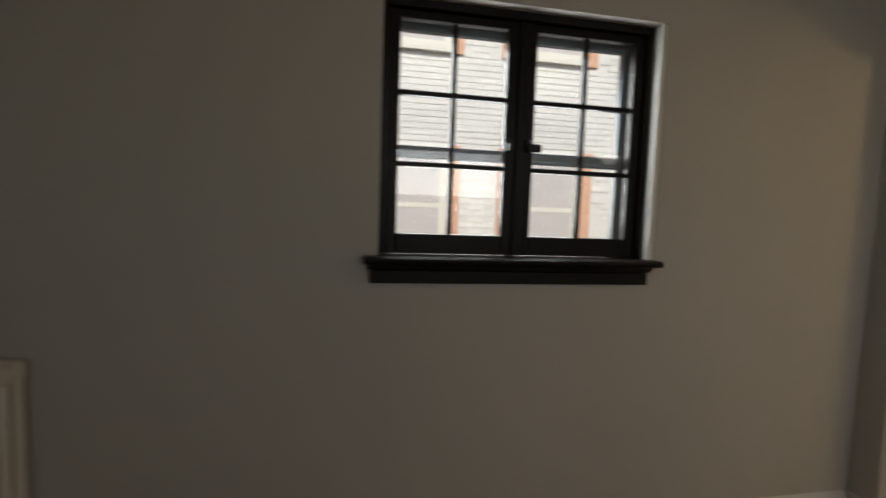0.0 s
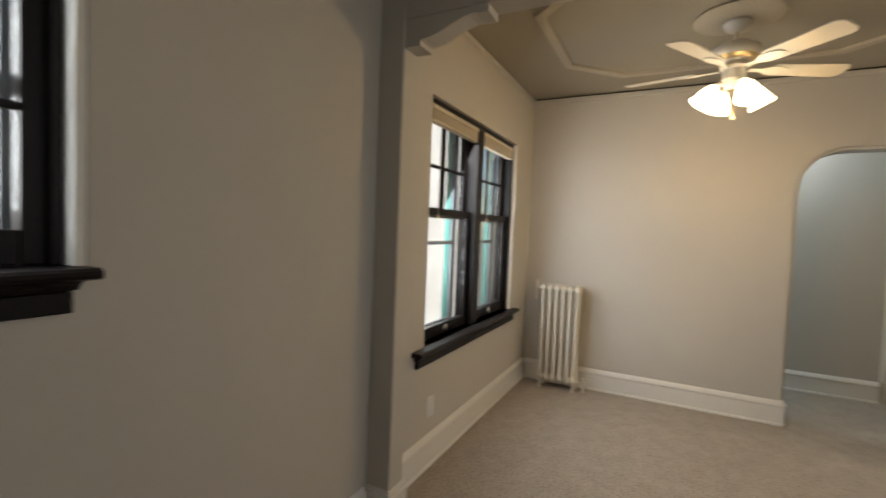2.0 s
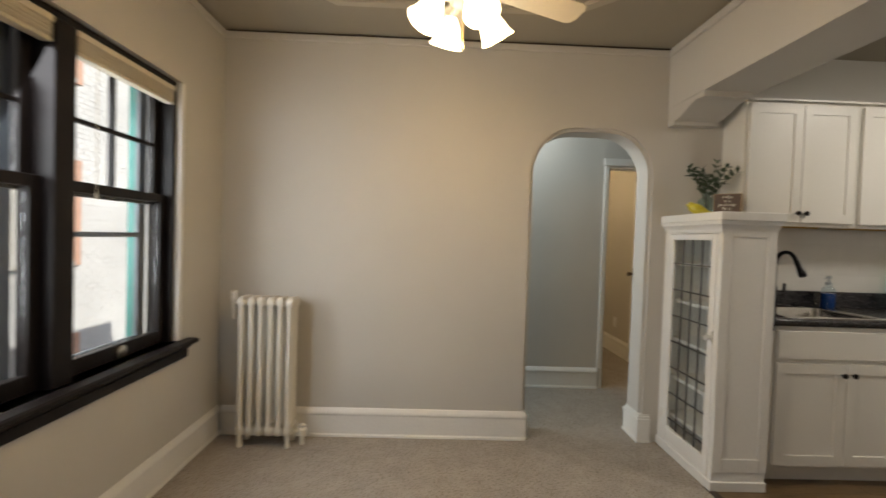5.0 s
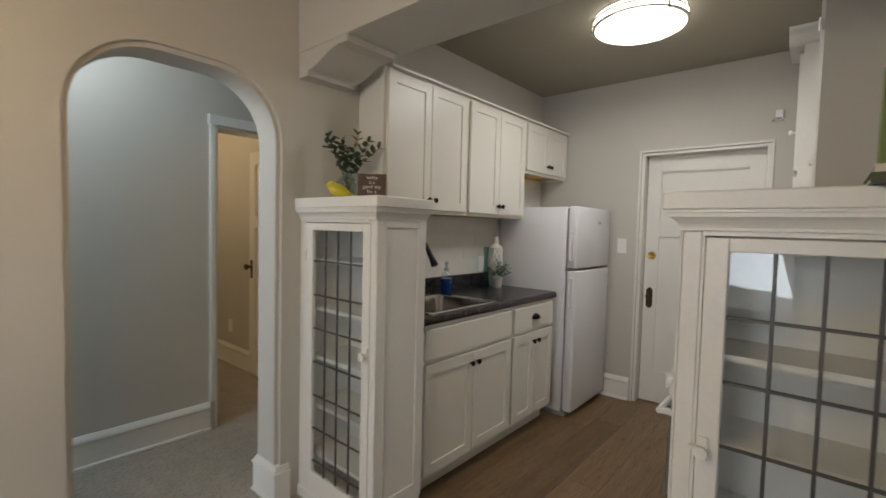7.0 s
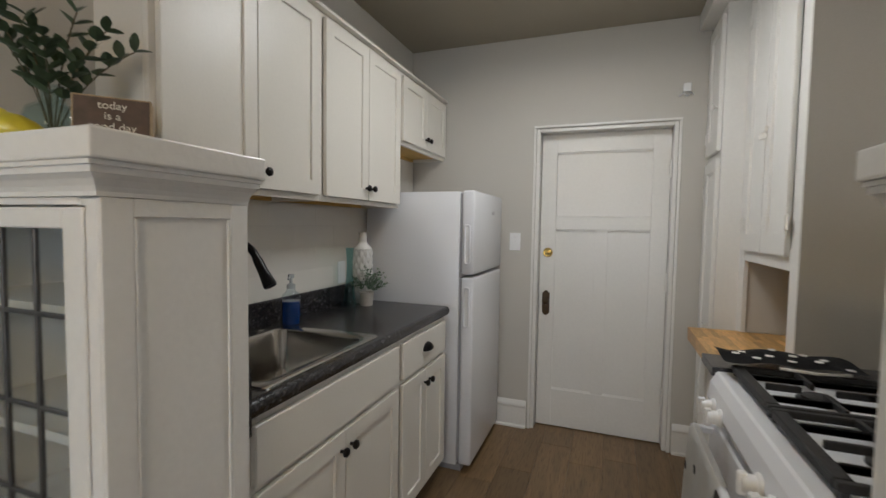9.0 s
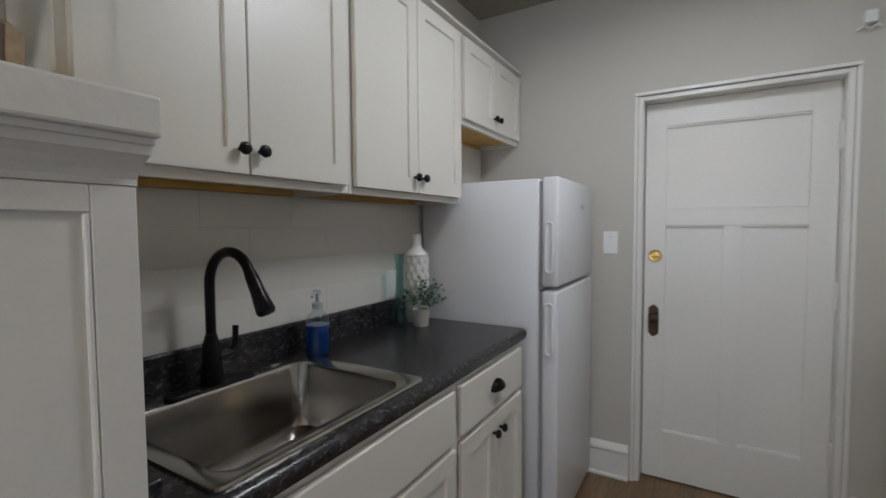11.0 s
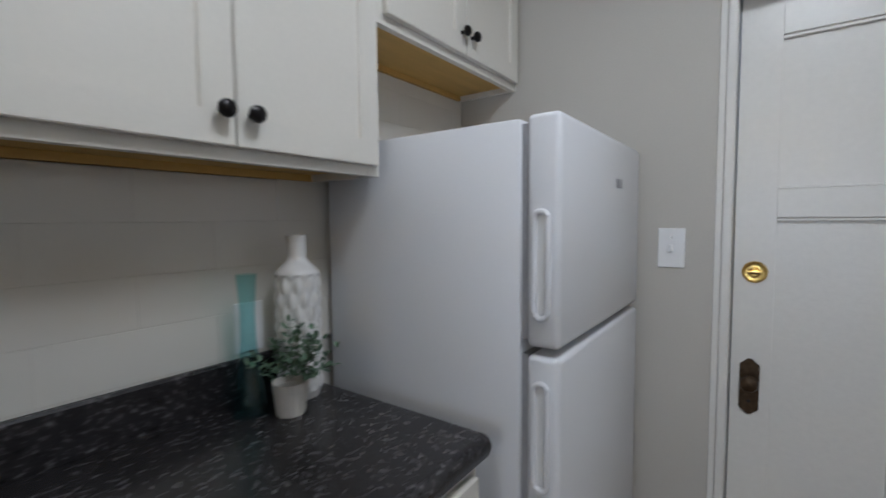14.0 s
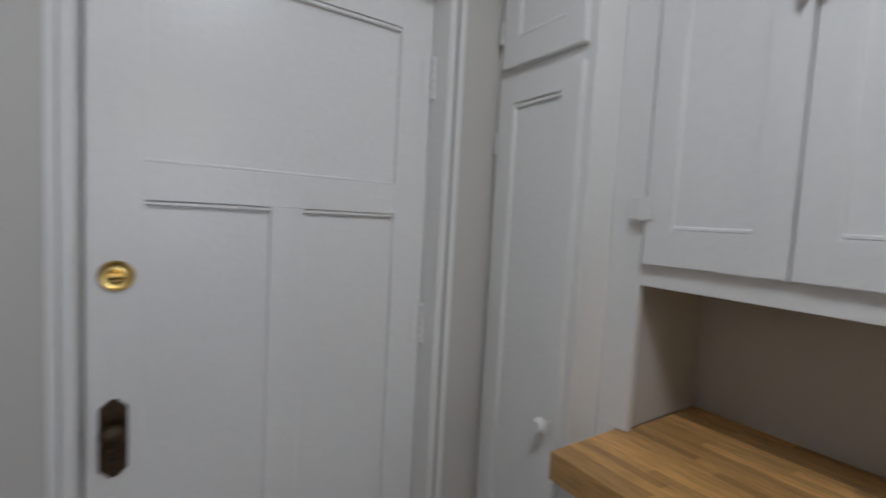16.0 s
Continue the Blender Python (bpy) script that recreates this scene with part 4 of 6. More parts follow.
for z in (0.30, 1.008, 1.697):
    hg = part("hinge", lathe([(0.0, -0.062), (0.005, -0.060), (0.009, -0.054), (0.009, -0.034), (0.0075, -0.032), (0.009, -0.030), (0.009, -0.012), (0.0075, -0.010), (0.009, -0.008), (0.009, 0.012), (0.0075, 0.014), (0.009, 0.016),
                              (0.009, 0.034), (0.0075, 0.036), (0.009, 0.038), (0.009, 0.054), (0.005, 0.060), (0, 0.062)], (3.6395, DY + 0.010, z), 10), M["trim"], dr, "paint-covered butt hinge")
    part("leaf", box(3.649, 3.672, DY + 0.0002, DY + 0.0025, z - 0.05, z + 0.05, bevel=0.0008), M["trim"], hg)

sw = thing("light_switch", "white toggle light switch plate on the wall", "switch", (4.55, SOUTH, 1.17))
part("plate", box(4.514, 4.586, SOUTH, SOUTH + 0.006, 1.174, 1.290, bevel=0.002), M["plastic"], sw)
part("toggle", box(4.545, 4.555, SOUTH + 0.006, SOUTH + 0.017, 1.222, 1.242, bevel=0.0015), M["plastic"], sw)
part("screw", lathe([(0.003, 0), (0.003, 0.001), (0, 0.001)], (4.55, SOUTH + 0.006, 1.262), 8, "y"), M["chrome"], sw)
be = thing("door_chime", "small white door chime with a scrolled metal bracket", "chime", (3.59, SOUTH, 2.09))
part("case", box(3.565, 3.605, SOUTH, SOUTH + 0.03, 2.108, 2.158, bevel=0.005, seg=2), M["plastic"], be)
part("scroll", tube([(3.55, SOUTH + 0.012, 2.090), (3.565, SOUTH + 0.02, 2.102), (3.585, SOUTH + 0.014, 2.087), (3.605, SOUTH + 0.02, 2.102), (3.625, SOUTH + 0.012, 2.090)], 0.005, 8), M["plastic"], be, smooth=True)

# ---- pantry and hutch on the west side ----
PX, HXF = 3.465, 3.368


def east_door(parent, name, x, y0, y1, z0, z1, rail=0.075, thick=0.018):
    """A panelled door facing east, its face at x."""
    d = part(name, frame_ring(x - thick, x, y0, y1, z0, z1, rail, 0.003, rail + 0.016), M["trim"], parent)
    part("panel", box(x - thick + 0.002, x - 0.010, y0 + rail - 0.001, y1 - rail + 0.001, z0 + rail + 0.015, z1 - rail + 0.001), M["trim"], d)
    part("moulding", box(x - 0.0105, x - 0.003, y0 + rail, y1 - rail, z1 - rail - 0.010, z1 - rail - 0.0005, bevel=0.002), M["trim"], d)
    part("moulding", box(x - 0.0105, x - 0.004, y0 + rail, y1 - rail, z0 + rail + 0.0165, z0 + rail + 0.025, bevel=0.002), M["trim"], d)
    return d


pa = thing("pantry_cupboard", "tall white painted built-in pantry cupboard beside the back door", "cupboard", (3.26, -3.62, 0))
part("body", box(WESTK, PX, SOUTH + 0.001, -3.47, 0, 2.44), M["trim"], pa)
part("crown", prism([(-3.47, 2.44), (-3.45, 2.45), (-3.42, 2.49), (-3.395, 2.51), (-3.39, 2.529), (SOUTH + 0.001, 2.529), (SOUTH + 0.001, 2.44)], "x", WESTK, PX + 0.07, bevel=0.0), M["trim"], pa, "moulded crown at the ceiling")
d = east_door(pa, "lower_door", PX + 0.018, -3.775, -3.492, 0.09, 1.69, rail=0.062)
part("knob", lathe([(0.007, 0), (0.007, 0.012), (0.018, 0.018), (0.020, 0.026), (0.012, 0.034), (0, 0.035)], (PX + 0.018, -3.522, 0.83), 16, "x"), M["trim"], d, "paint-covered round knob", smooth=True)
part("hinge", box(PX + 0.004, PX + 0.022, -3.784, -3.776, 1.50, 1.56, bevel=0.002), M["trim"], d)
d = east_door(pa, "upper_door", PX + 0.018, -3.775, -3.492, 1.725, 2.40, rail=0.062)
part("knob", lathe([(0.007, 0), (0.007, 0.012), (0.018, 0.018), (0.020, 0.026), (0.012, 0.034), (0, 0.035)], (PX + 0.018, -3.522, 1.95), 16, "x"), M["trim"], d, "paint-covered round knob", smooth=True)
part("hinge", box(PX + 0.004, PX + 0.022, -3.784, -3.776, 1.80, 1.86, bevel=0.002), M["trim"], d)

HY0, HY1 = -3.4695, -2.73
hu = thing("hutch", "white built-in hutch with cupboard doors above an open niche", "hutch", (3.2, -3.1, 0))
part("upper_body", box(WESTK, HXF - 0.02, HY0, HY1 - 0.012, 1.235, 2.529), M["trim"], hu)
part("face_frame", boxes((HXF - 0.0195, HXF, HY0, -3.385, 0.842, 2.529), (HXF - 0.0195, HXF, -2.815, HY1 - 0.012, 0.842, 2.529), (HXF - 0.0195, HXF, -3.385, -2.815, 1.187, 1.262), (HXF - 0.0195, HXF, -3.385, -2.815, 2.46, 2.529), bevel=0.0015), M["trim"], hu)
part("stile_foot", box(HXF - 0.0195, HXF - 0.0005, HY0, -3.4125, 0.7795, 0.8415), M["trim"], hu)
part("niche_side", box(WESTK, HXF - 0.02, HY0, -3.398, 0.842, 1.2345), M["wall"], hu)
part("niche_side", box(WESTK, HXF - 0.02, -2.81, HY1 - 0.012, 0.842, 1.2345), M["wall"], hu)
for a, b, k in ((-3.375, -3.104, -3.117), (-3.100, -2.825, -3.087)):
    d = east_door(hu, "door", HXF + 0.016, a, b, 1.236, 2.455, rail=0.062)
    part("latch", boxes((HXF + 0.016, HXF + 0.030, k - 0.016, k + 0.016, 1.73, 1.755), (HXF + 0.016, HXF + 0.038, k - 0.006, k + 0.006, 1.705, 1.730), bevel=0.003), M["trim"], d, "paint-covered cupboard latch")
    for z in (1.36, 2.30):
        hy = -3.383 if a < -3.2 else -2.819
        part("hinge", boxes((HXF + 0.001, HXF + 0.019, hy - 0.026, hy - 0.004, z - 0.026, z + 0.026), (HXF + 0.012, HXF + 0.024, hy - 0.004, hy + 0.006, z - 0.030, z + 0.030), (HXF + 0.0165, HXF + 0.020, hy + 0.006, hy + 0.028, z - 0.026, z + 0.026), bevel=0.003), M["trim"], d, "paint-covered butterfly hinge")
part("end_wall", box(WESTK, HXF, HY1 - 0.0115, HY1, 0, 2.529), M["wall"], hu, "greige painted end of the hutch")
part("lower_body", box(WESTK, 3.49, HY0, HY1 - 0.012, 0.0, 0.779), M["trim"], hu)
d = east_door(hu, "lower_door", 3.509, HY0 + 0.02, HY1 - 0.03, 0.10, 0.74)
bb = thing("butcher_block_counter", "butcher block counter of glued wooden staves", "countertop", (3.31, -3.1, 0.78))
strips = [(HXF - 0.0265 * (i + 1), HXF - 0.0265 * i, -3.397, -2.811) for i in range(12)] + [(HXF + 0.0005 + 0.0274 * i, HXF + 0.0005 + 0.0274 * (i + 1), -3.412, HY1 - 0.013) for i in range(8)]
for xs, xe, ya, yb in strips:
    cuts = [ya, ya + random.uniform(0.12, 0.28), yb - random.uniform(0.12, 0.25), yb]
    for a, b in zip(cuts, cuts[1:]):
        part("stave", box(max(xs, WESTK), xe, a, b, 0.780, 0.8405, bevel=0.0006), M["block"], bb)

# ---- gas range ----
RX0, RX1, RY0, RY1, RT = 3.055, 3.668, -2.435, -1.720, 0.905
rg = thing("gas_range", "white gas range with black cast-iron grates", "stove", (3.35, -2.12, 0))
part("body", box(RX0, RX1 - 0.03, RY0, RY1, 0.03, 0.80, bevel=0.004), M["enamel"], rg)
part("cooktop", prism([(RX0, 0.8005), (RX1, 0.8005), (RX1 + 0.012, 0.83), (RX1 + 0.004, 0.875), (RX1 - 0.012, RT), (RX0, RT)], "y", RY0, RY1, bevel=0.004), M["enamel"], rg)
part("burner_tray", box(RX0 + 0.08, RX1 - 0.06, RY0 + 0.03, RY1 - 0.03, RT + 0.0005, RT + 0.004, bevel=0.001), M["enamel"], rg)
part("oven_door", box(RX1 - 0.0295, RX1 + 0.002, RY0 + 0.005, RY1 - 0.005, 0.20, 0.775, bevel=0.006, seg=2), M["enamel"], rg)
part("oven_window", box(RX1 + 0.0005, RX1 + 0.004, RY0 + 0.07, RY1 - 0.07, 0.28, 0.66, bevel=0.001), M["iron"], rg, "black oven door glass")
part("drawer", box(RX1 - 0.0295, RX1, RY0 + 0.005, RY1 - 0.005, 0.04, 0.19, bevel=0.005), M["enamel"], rg)
hd = part("oven_handle", tube([(RX1 + 0.05, RY0 + 0.05, 0.745), (RX1 + 0.05, RY1 - 0.05, 0.745)], 0.011, 12), M["enamel"], rg, smooth=True)
for y in (RY0 + 0.06, RY1 - 0.06):
    part("bracket", box(RX1 + 0.002, RX1 + 0.045, y - 0.01, y + 0.01, 0.735, 0.755, bevel=0.003), M["enamel"], hd)
for y in (-1.845, -1.925, -2.255, -2.335):
    kb = part("control_knob", lathe([(0.024, 0), (0.024, 0.006), (0.019, 0.010), (0.018, 0.030), (0.015, 0.034), (0, 0.034)], (RX1 + 0.010, y, 0.828), 18, "x"), M["plastic"], rg, smooth=True)
    part("grip", box(RX1 + 0.034, RX1 + 0.052, y - 0.006, y + 0.006, 0.804, 0.852, bevel=0.003), M["plastic"], kb)
for y0, y1 in ((RY0 + 0.035, -2.080), (-2.074, RY1 - 0.035)):
    gm = bmesh.new()
    x0, x1, z0, z1 = RX0 + 0.085, RX1 - 0.040, RT + 0.018, RT + 0.034
    for s in ((x0, x1, y0, y0 + 0.018, z0, z1), (x0, x1, y1 - 0.018, y1, z0, z1), (x0, x0 + 0.02, y0 + 0.018, y1 - 0.018, z0, z1), (x1 - 0.030, x1, y0 + 0.018, y1 - 0.018, z0 - 0.004, z1)):
        add(gm, box(*s, bevel=0.003))
    for cx in (x0 + 0.135, x1 - 0.150):
        cy = (y0 + y1) / 2
        for s in ((cx - 0.005, cx + 0.005, y0 + 0.018, cy - 0.035, z0 + 0.003, z1 + 0.004), (cx - 0.005, cx + 0.005, cy + 0.035, y1 - 0.018, z0 + 0.003, z1 + 0.004),
                  (cx - 0.11, cx - 0.035, cy - 0.005, cy + 0.005, z0 + 0.003, z1 + 0.004), (cx + 0.035, cx + 0.11, cy - 0.005, cy + 0.005, z0 + 0.003, z1 + 0.004),
                  (x0 + 0.02, x1 - 0.03, cy - 0.085, cy - 0.077, z0, z1), (x0 + 0.02, x1 - 0.03, cy + 0.077, cy + 0.085, z0, z1)):
            add(gm, box(*s, bevel=0.002))
    for x in (x0 + 0.01, x1 - 0.012):
        for y in (y0 + 0.01, y1 - 0.01):
            add(gm, box(x - 0.007, x + 0.007, y - 0.007, y + 0.007, RT + 0.0042, z0, bevel=0.001))
    part("grate", gm, M["iron"], rg, "black cast-iron double grate")
    for cx in (x0 + 0.135, x1 - 0.150):
        part("burner", lathe([(0.045, 0), (0.045, 0.006), (0.036, 0.009), (0.034, 0.014), (0.028, 0.017), (0, 0.017)], (cx, (y0 + y1) / 2, RT + 0.004), 20), M["iron"], rg, smooth=True)
part("back_guard", box(RX0, RX0 + 0.05, RY0, RY1, RT + 0.0005, RT + 0.06, bevel=0.005), M["enamel"], rg)
fl = single("counter_filler", boxes((WESTK, 3.668, -2.600, -2.438, 0.886, 0.915), bevel=0.002), M["counter"], "narrow charcoal laminate strip beside the range", "countertop")
single("filler_cabinet", boxes((WESTK, 3.63, -2.598, -2.440, 0.0, 0.8855), bevel=0.001), M["trim"], "narrow white filler panel beside the range", "cabinet")


def dots_on(parent, spots, mat, r=0.009):
    for m in spots:
        b = bmesh.new()
        bmesh.ops.create_circle(b, cap_ends=True, segments=12, radius=r)
        ex = bmesh.ops.extrude_face_region(b, geom=b.faces[:])
        bmesh.ops.translate(b, verts=[v for v in ex["geom"] if isinstance(v, bmesh.types.BMVert)], vec=(0, 0, 0.0012))
        bmesh.ops.transform(b, matrix=m, verts=b.verts)
        part("dot", b, M[mat], parent)


def sheet(f, nu, nv, thick):
    bm = bmesh.new()
    g = [[bm.verts.new(f(i / nu, j / nv)) for j in range(nv + 1)] for i in range(nu + 1)]
    for i in range(nu):
        for j in range(nv):
            bm.faces.new((g[i][j], g[i + 1][j], g[i + 1][j + 1], g[i][j + 1]))
    bmesh.ops.solidify(bm, geom=bm.faces[:], thickness=thick)
    bmesh.ops.recalc_face_normals(bm, faces=bm.faces)
    return bm


def towel_at(u, v):
    y = -2.37 + 0.34 * u
    wave = 0.008 * math.sin(u * 15) * min(1, v * 3)
    if v < 0.12:
        a = math.pi * (1 - v / 0.12)
        return (RX1 + 0.05 + 0.0155 * math.cos(a), y, 0.745 + 0.0155 * math.sin(a))
    return (RX1 + 0.0655 + wave + 0.02 * (v - 0.12), y + 0.03 * (v - 0.12) * (u - 0.5), 0.745 - (v - 0.12) * 0.50)


tw = thing("dish_towel", "white dish towel with black dots hung on the oven handle", "towel", (RX1 + 0.07, -2.24, 0.3))
part("cloth", sheet(towel_at, 26, 26, 0.003), M["cloth_w"], tw, smooth=True)
dots_on(tw, [Matrix.Translation(Vector(towel_at(u, v)) + Vector((0.004, 0, 0))) @ pose(0, 0, 0, 0, 90, 0) for u, v in ((0.15, 0.3), (0.45, 0.22), (0.75, 0.33), (0.93, 0.22), (0.30, 0.48), (0.62, 0.52), (0.9, 0.55), (0.12, 0.68), (0.45, 0.74), (0.78, 0.8), (0.2, 0.92), (0.6, 0.95))], "cloth_b", 0.012)


def mitt_at(u, v):
    return (3.32 + 0.33 * u, -2.53 + 0.16 * v + 0.01 * math.sin(u * 9), RT + 0.052 + 0.012 * math.sin(math.pi * v) * math.sin(math.pi * u) + 0.004 * math.sin(13 * u + 5 * v))


ph = thing("pot_holder", "quilted black pot holder with white dots on the stove grate", "pot holder", (3.46, -2.5, RT + 0.04))
part("cloth", sheet(mitt_at, 18, 10, 0.014), M["cloth_b"], ph, smooth=True)
part("trim_loop", tube([(3.36, -2.372, RT + 0.045), (3.44, -2.360, RT + 0.043), (3.52, -2.368, RT + 0.045)], 0.004, 8), M["cloth_w"], ph)
dots_on(ph, [Matrix.Translation(Vector(mitt_at(u, v)) + Vector((0, 0, 0.001))) for u, v in ((0.1, 0.8), (0.3, 0.75), (0.36, 0.45), (0.48, 0.8), (0.62, 0.6), (0.75, 0.82), (0.2, 0.35), (0.55, 0.25), (0.88, 0.55), (0.8, 0.25), (0.45, 0.62))], "cloth_w", 0.011)


# ---- the two leaded-glass cabinets under the beam ----
def colonnade(x_in, x_end, label, knob_x, glass_a, glass_b, yn, ysb, rise, first_came, shelves):
    """A half-height cabinet from the wall at x_in to its free end at x_end; the glazed door faces north."""
    lo, hi = min(x_in, x_end), max(x_in, x_end)
    s = 1 if x_end > x_in else -1
    top = 1.350 + rise
    c = thing("china_cabinet", label, "cabinet", ((lo + hi) / 2, (yn + ysb) / 2, 0), "china cabinets beside the opening")
    e0, e1 = sorted((x_end, x_end - s * 0.045))
    part("end_panel", boxes((e0, e1, ysb, yn, 0.0, top), bevel=0.004), M["trim"], c)
    fx0, fx1 = (x_end, x_end + s * 0.006)
    fa, fb = sorted((fx0, fx1))
    part("end_frame", boxes((fa, fb, ysb, ysb + 0.045, 0.10, top), (fa, fb, yn - 0.050, yn, 0.10, top), (fa, fb, ysb + 0.045, yn - 0.050, top - 0.030, top), (fa, fb, ysb + 0.045, yn - 0.050, 0.10, 0.17), bevel=0.0015), M["trim"], c)
    for ba, bb in ((ysb + 0.0455, ysb + 0.0515), (yn - 0.0565, yn - 0.0505)):
        part("bead", box(fa, fb - 0.002 if s > 0 else fb, ba, bb, 0.171, top - 0.031, bevel=0.0015), M["trim"], c)
    i0, i1 = (e1, hi) if s < 0 else (lo, e0)
    part("back_panel", box(i0, i1, ysb, ysb + 0.018, 0.0, top), M["trim"], c)
    part("wall_stile", box(*sorted((x_in, x_in - (-s) * 0.02)), ysb + 0.0185, yn - 0.02, 0.0, top), M["trim"], c)
    part("face_frame", boxes((i0, i1, yn - 0.02, yn, 1.338 + rise, top), (i0, i1, yn - 0.02, yn, 0.0, 0.062), (i0, glass_a - 0.052, yn - 0.02, yn, 0.062, 1.338 + rise), (glass_b + 0.052, i1, yn - 0.02, yn, 0.062, 1.338 + rise), bevel=0.001), M["trim"], c)
    for z in shelves:
        part("shelf", box(i0 + 0.02, i1 - 0.02, ysb + 0.019, yn - 0.045, z - 0.018, z), M["trim"], c)
    a0, a1, z0, z1 = glass_a - 0.050, glass_b + 0.050, 0.066, 1.334 + rise
    g0, g1 = 0.150, 1.300 + rise
    d = part("door", boxes((a0, glass_a, yn - 0.019, yn + 0.004, z0, z1), (glass_b, a1, yn - 0.019, yn + 0.004, z0, z1), (glass_a, glass_b, yn - 0.019, yn + 0.004, z0, g0), (glass_a, glass_b, yn - 0.019, yn + 0.004, g1, z1), bevel=0.0025), M["trim"], c)
    cols = 4
    levels = [first_came - 0.161 * k for k in range(8) if first_came - 0.161 * k > g0 + 0.05]
    edges = [g0] + levels[::-1] + [g1]
    w = (glass_b - glass_a) / cols
    yl = yn - 0.008
    for i in range(1, cols):
        part("lead_came", box(glass_a + i * w - 0.0042, glass_a + i * w + 0.0042, yl - 0.004, yl + 0.004, g0, g1, bevel=0.0015), M["lead"], d)
    for z in levels:
        part("lead_came", box(glass_a, glass_b, yl - 0.0035, yl + 0.0035, z - 0.0042, z + 0.0042, bevel=0.0015), M["lead"], d)
    for i in range(cols):
        for za, zb in zip(edges, edges[1:]):
            q = box(glass_a + i * w, glass_a + (i + 1) * w, -0.0012, 0.0012, za, zb)
            ctr = Vector((glass_a + (i + 0.5) * w, 0, (za + zb) / 2))
            bmesh.ops.rotate(q, cent=ctr, matrix=Euler((random.uniform(-0.010, 0.010), 0, random.uniform(-0.010, 0.010))).to_matrix(), verts=q.verts)
            bmesh.ops.translate(q, verts=q.verts, vec=(0, yl, 0))
            part("pane", q, M["pane"], d).visible_shadow = False
    kn = part("latch", boxes((knob_x - 0.012, knob_x + 0.012, yn + 0.004, yn + 0.012, 0.775, 0.835), (knob_x - 0.007, knob_x + 0.030, yn + 0.012, yn + 0.026, 0.798, 0.812), bevel=0.003), M["trim"], d, "paint-covered cupboard latch")
    part("turn", lathe([(0.006, 0), (0.006, 0.012), (0.015, 0.016), (0.016, 0.024), (0, 0.028)], (knob_x, yn + 0.012, 0.80), 14, "y"), M["trim"], kn, smooth=True)
    for z in (1.20, 0.22):
        hx = a0 - 0.004 if abs(knob_x - a1) < abs(knob_x - a0) else a1 + 0.004
        part("hinge", box(hx - 0.008, hx + 0.008, yn + 0.0005, yn + 0.008, z - 0.03, z + 0.03, bevel=0.002), M["trim"], d)
    # stepped moulding and thick top
    steps = ((0.0, 1.3505), (0.006, 1.351), (0.006, 1.358), (0.010, 1.366), (0.018, 1.376), (0.027, 1.383), (0.030, 1.384), (0.030, 1.394), (0.036, 1.395), (0.036, 1.402))
    loops = []
    for o, z in ((o, z + rise) for o, z in steps):
        q0, q1 = (lo - o, hi) if s < 0 else (lo, hi + o)
        loops.append(([(q0, ysb - o * 0.2), (q1, ysb - o * 0.2), (q1, yn + o * 0.9), (q0, yn + o * 0.9)], z))
    part("moulding", loft(loops), M["trim"], c, "moulded cornice under the top")
    q0, q1 = (lo - 0.044, hi) if s < 0 else (lo, hi + 0.044)
    part("top", box(q0, q1, ysb - 0.012, yn + 0.036, 1.4025 + rise, 1.448 + rise, bevel=0.004, seg=2), M["trim"], c, "thick white cabinet top with chipped edges")
    bq0, bq1 = (lo - 0.012, hi) if s < 0 else (lo, hi + 0.012)
    part("base_moulding", boxes((bq0, bq1, ysb, yn + 0.010, 0.0, 0.05), bevel=0.003), M["trim"], c)
    return c


colonnade(EAST - 0.002, 4.698, "white half-height china cabinet with a leaded-glass door beside the sink", 4.742, 4.778, 5.148, -1.355, -1.646, 0.016, 1.172, (0.225, 0.465, 0.705, 0.945, 1.178))
colonnade(WESTK + 0.002, 3.600, "white half-height china cabinet with a leaded-glass door beside the stove", 3.530, 3.134, 3.497, -1.440, -1.715, 0.0, 1.139, (0.14, 0.365, 0.59, 0.815, 1.04))

# things on top of the cabinets
TOP = 1.4485


def leaf_blade(bm, p, d, up, length, width):
    d = d.normalized()
    side = d.cross(up).normalized()
    n = side.cross(d).normalized()
    rows = ((0.0, 0.05, 0), (0.25, 0.8, 0.10), (0.55, 1.0, 0.12), (0.85, 0.6, 0.06), (1.0, 0.05, 0))
    prev = None
    for t, w, lift in rows:
        c = p + d * (length * t)
        tri = [bm.verts.new(c - side * (width * w / 2) + n * (lift * width)), bm.verts.new(c), bm.verts.new(c + side * (width * w / 2) + n * (lift * width))]
        if prev:
            bm.faces.new((prev[0], prev[1], tri[1], tri[0])), bm.faces.new((prev[1], prev[2], tri[2], tri[1]))
        prev = tri


ETOP = TOP + 0.016
VX, VY = 5.121, -1.529
vs = thing("vase", "clear blue-green glass bottle vase on the china cabinet", "vase", (VX, VY, ETOP))
part("glass", lathe([(0.0, 0.002), (0.048, 0.0), (0.053, 0.008), (0.053, 0.085), (0.046, 0.105), (0.026, 0.118), (0.022, 0.128), (0.024, 0.150), (0.027, 0.154), (0.024, 0.154), (0.020, 0.150), (0.018, 0.128), (0.022, 0.115), (0.042, 0.102), (0.049, 0.084), (0.049, 0.01), (0.0, 0.006)], (VX, VY, ETOP), 24), M["vase"], vs, smooth=True)
rng = random.Random(4)
eu = thing("eucalyptus_sprigs", "dark green eucalyptus sprigs in the glass vase", "plant", (VX, VY, ETOP + 0.01))
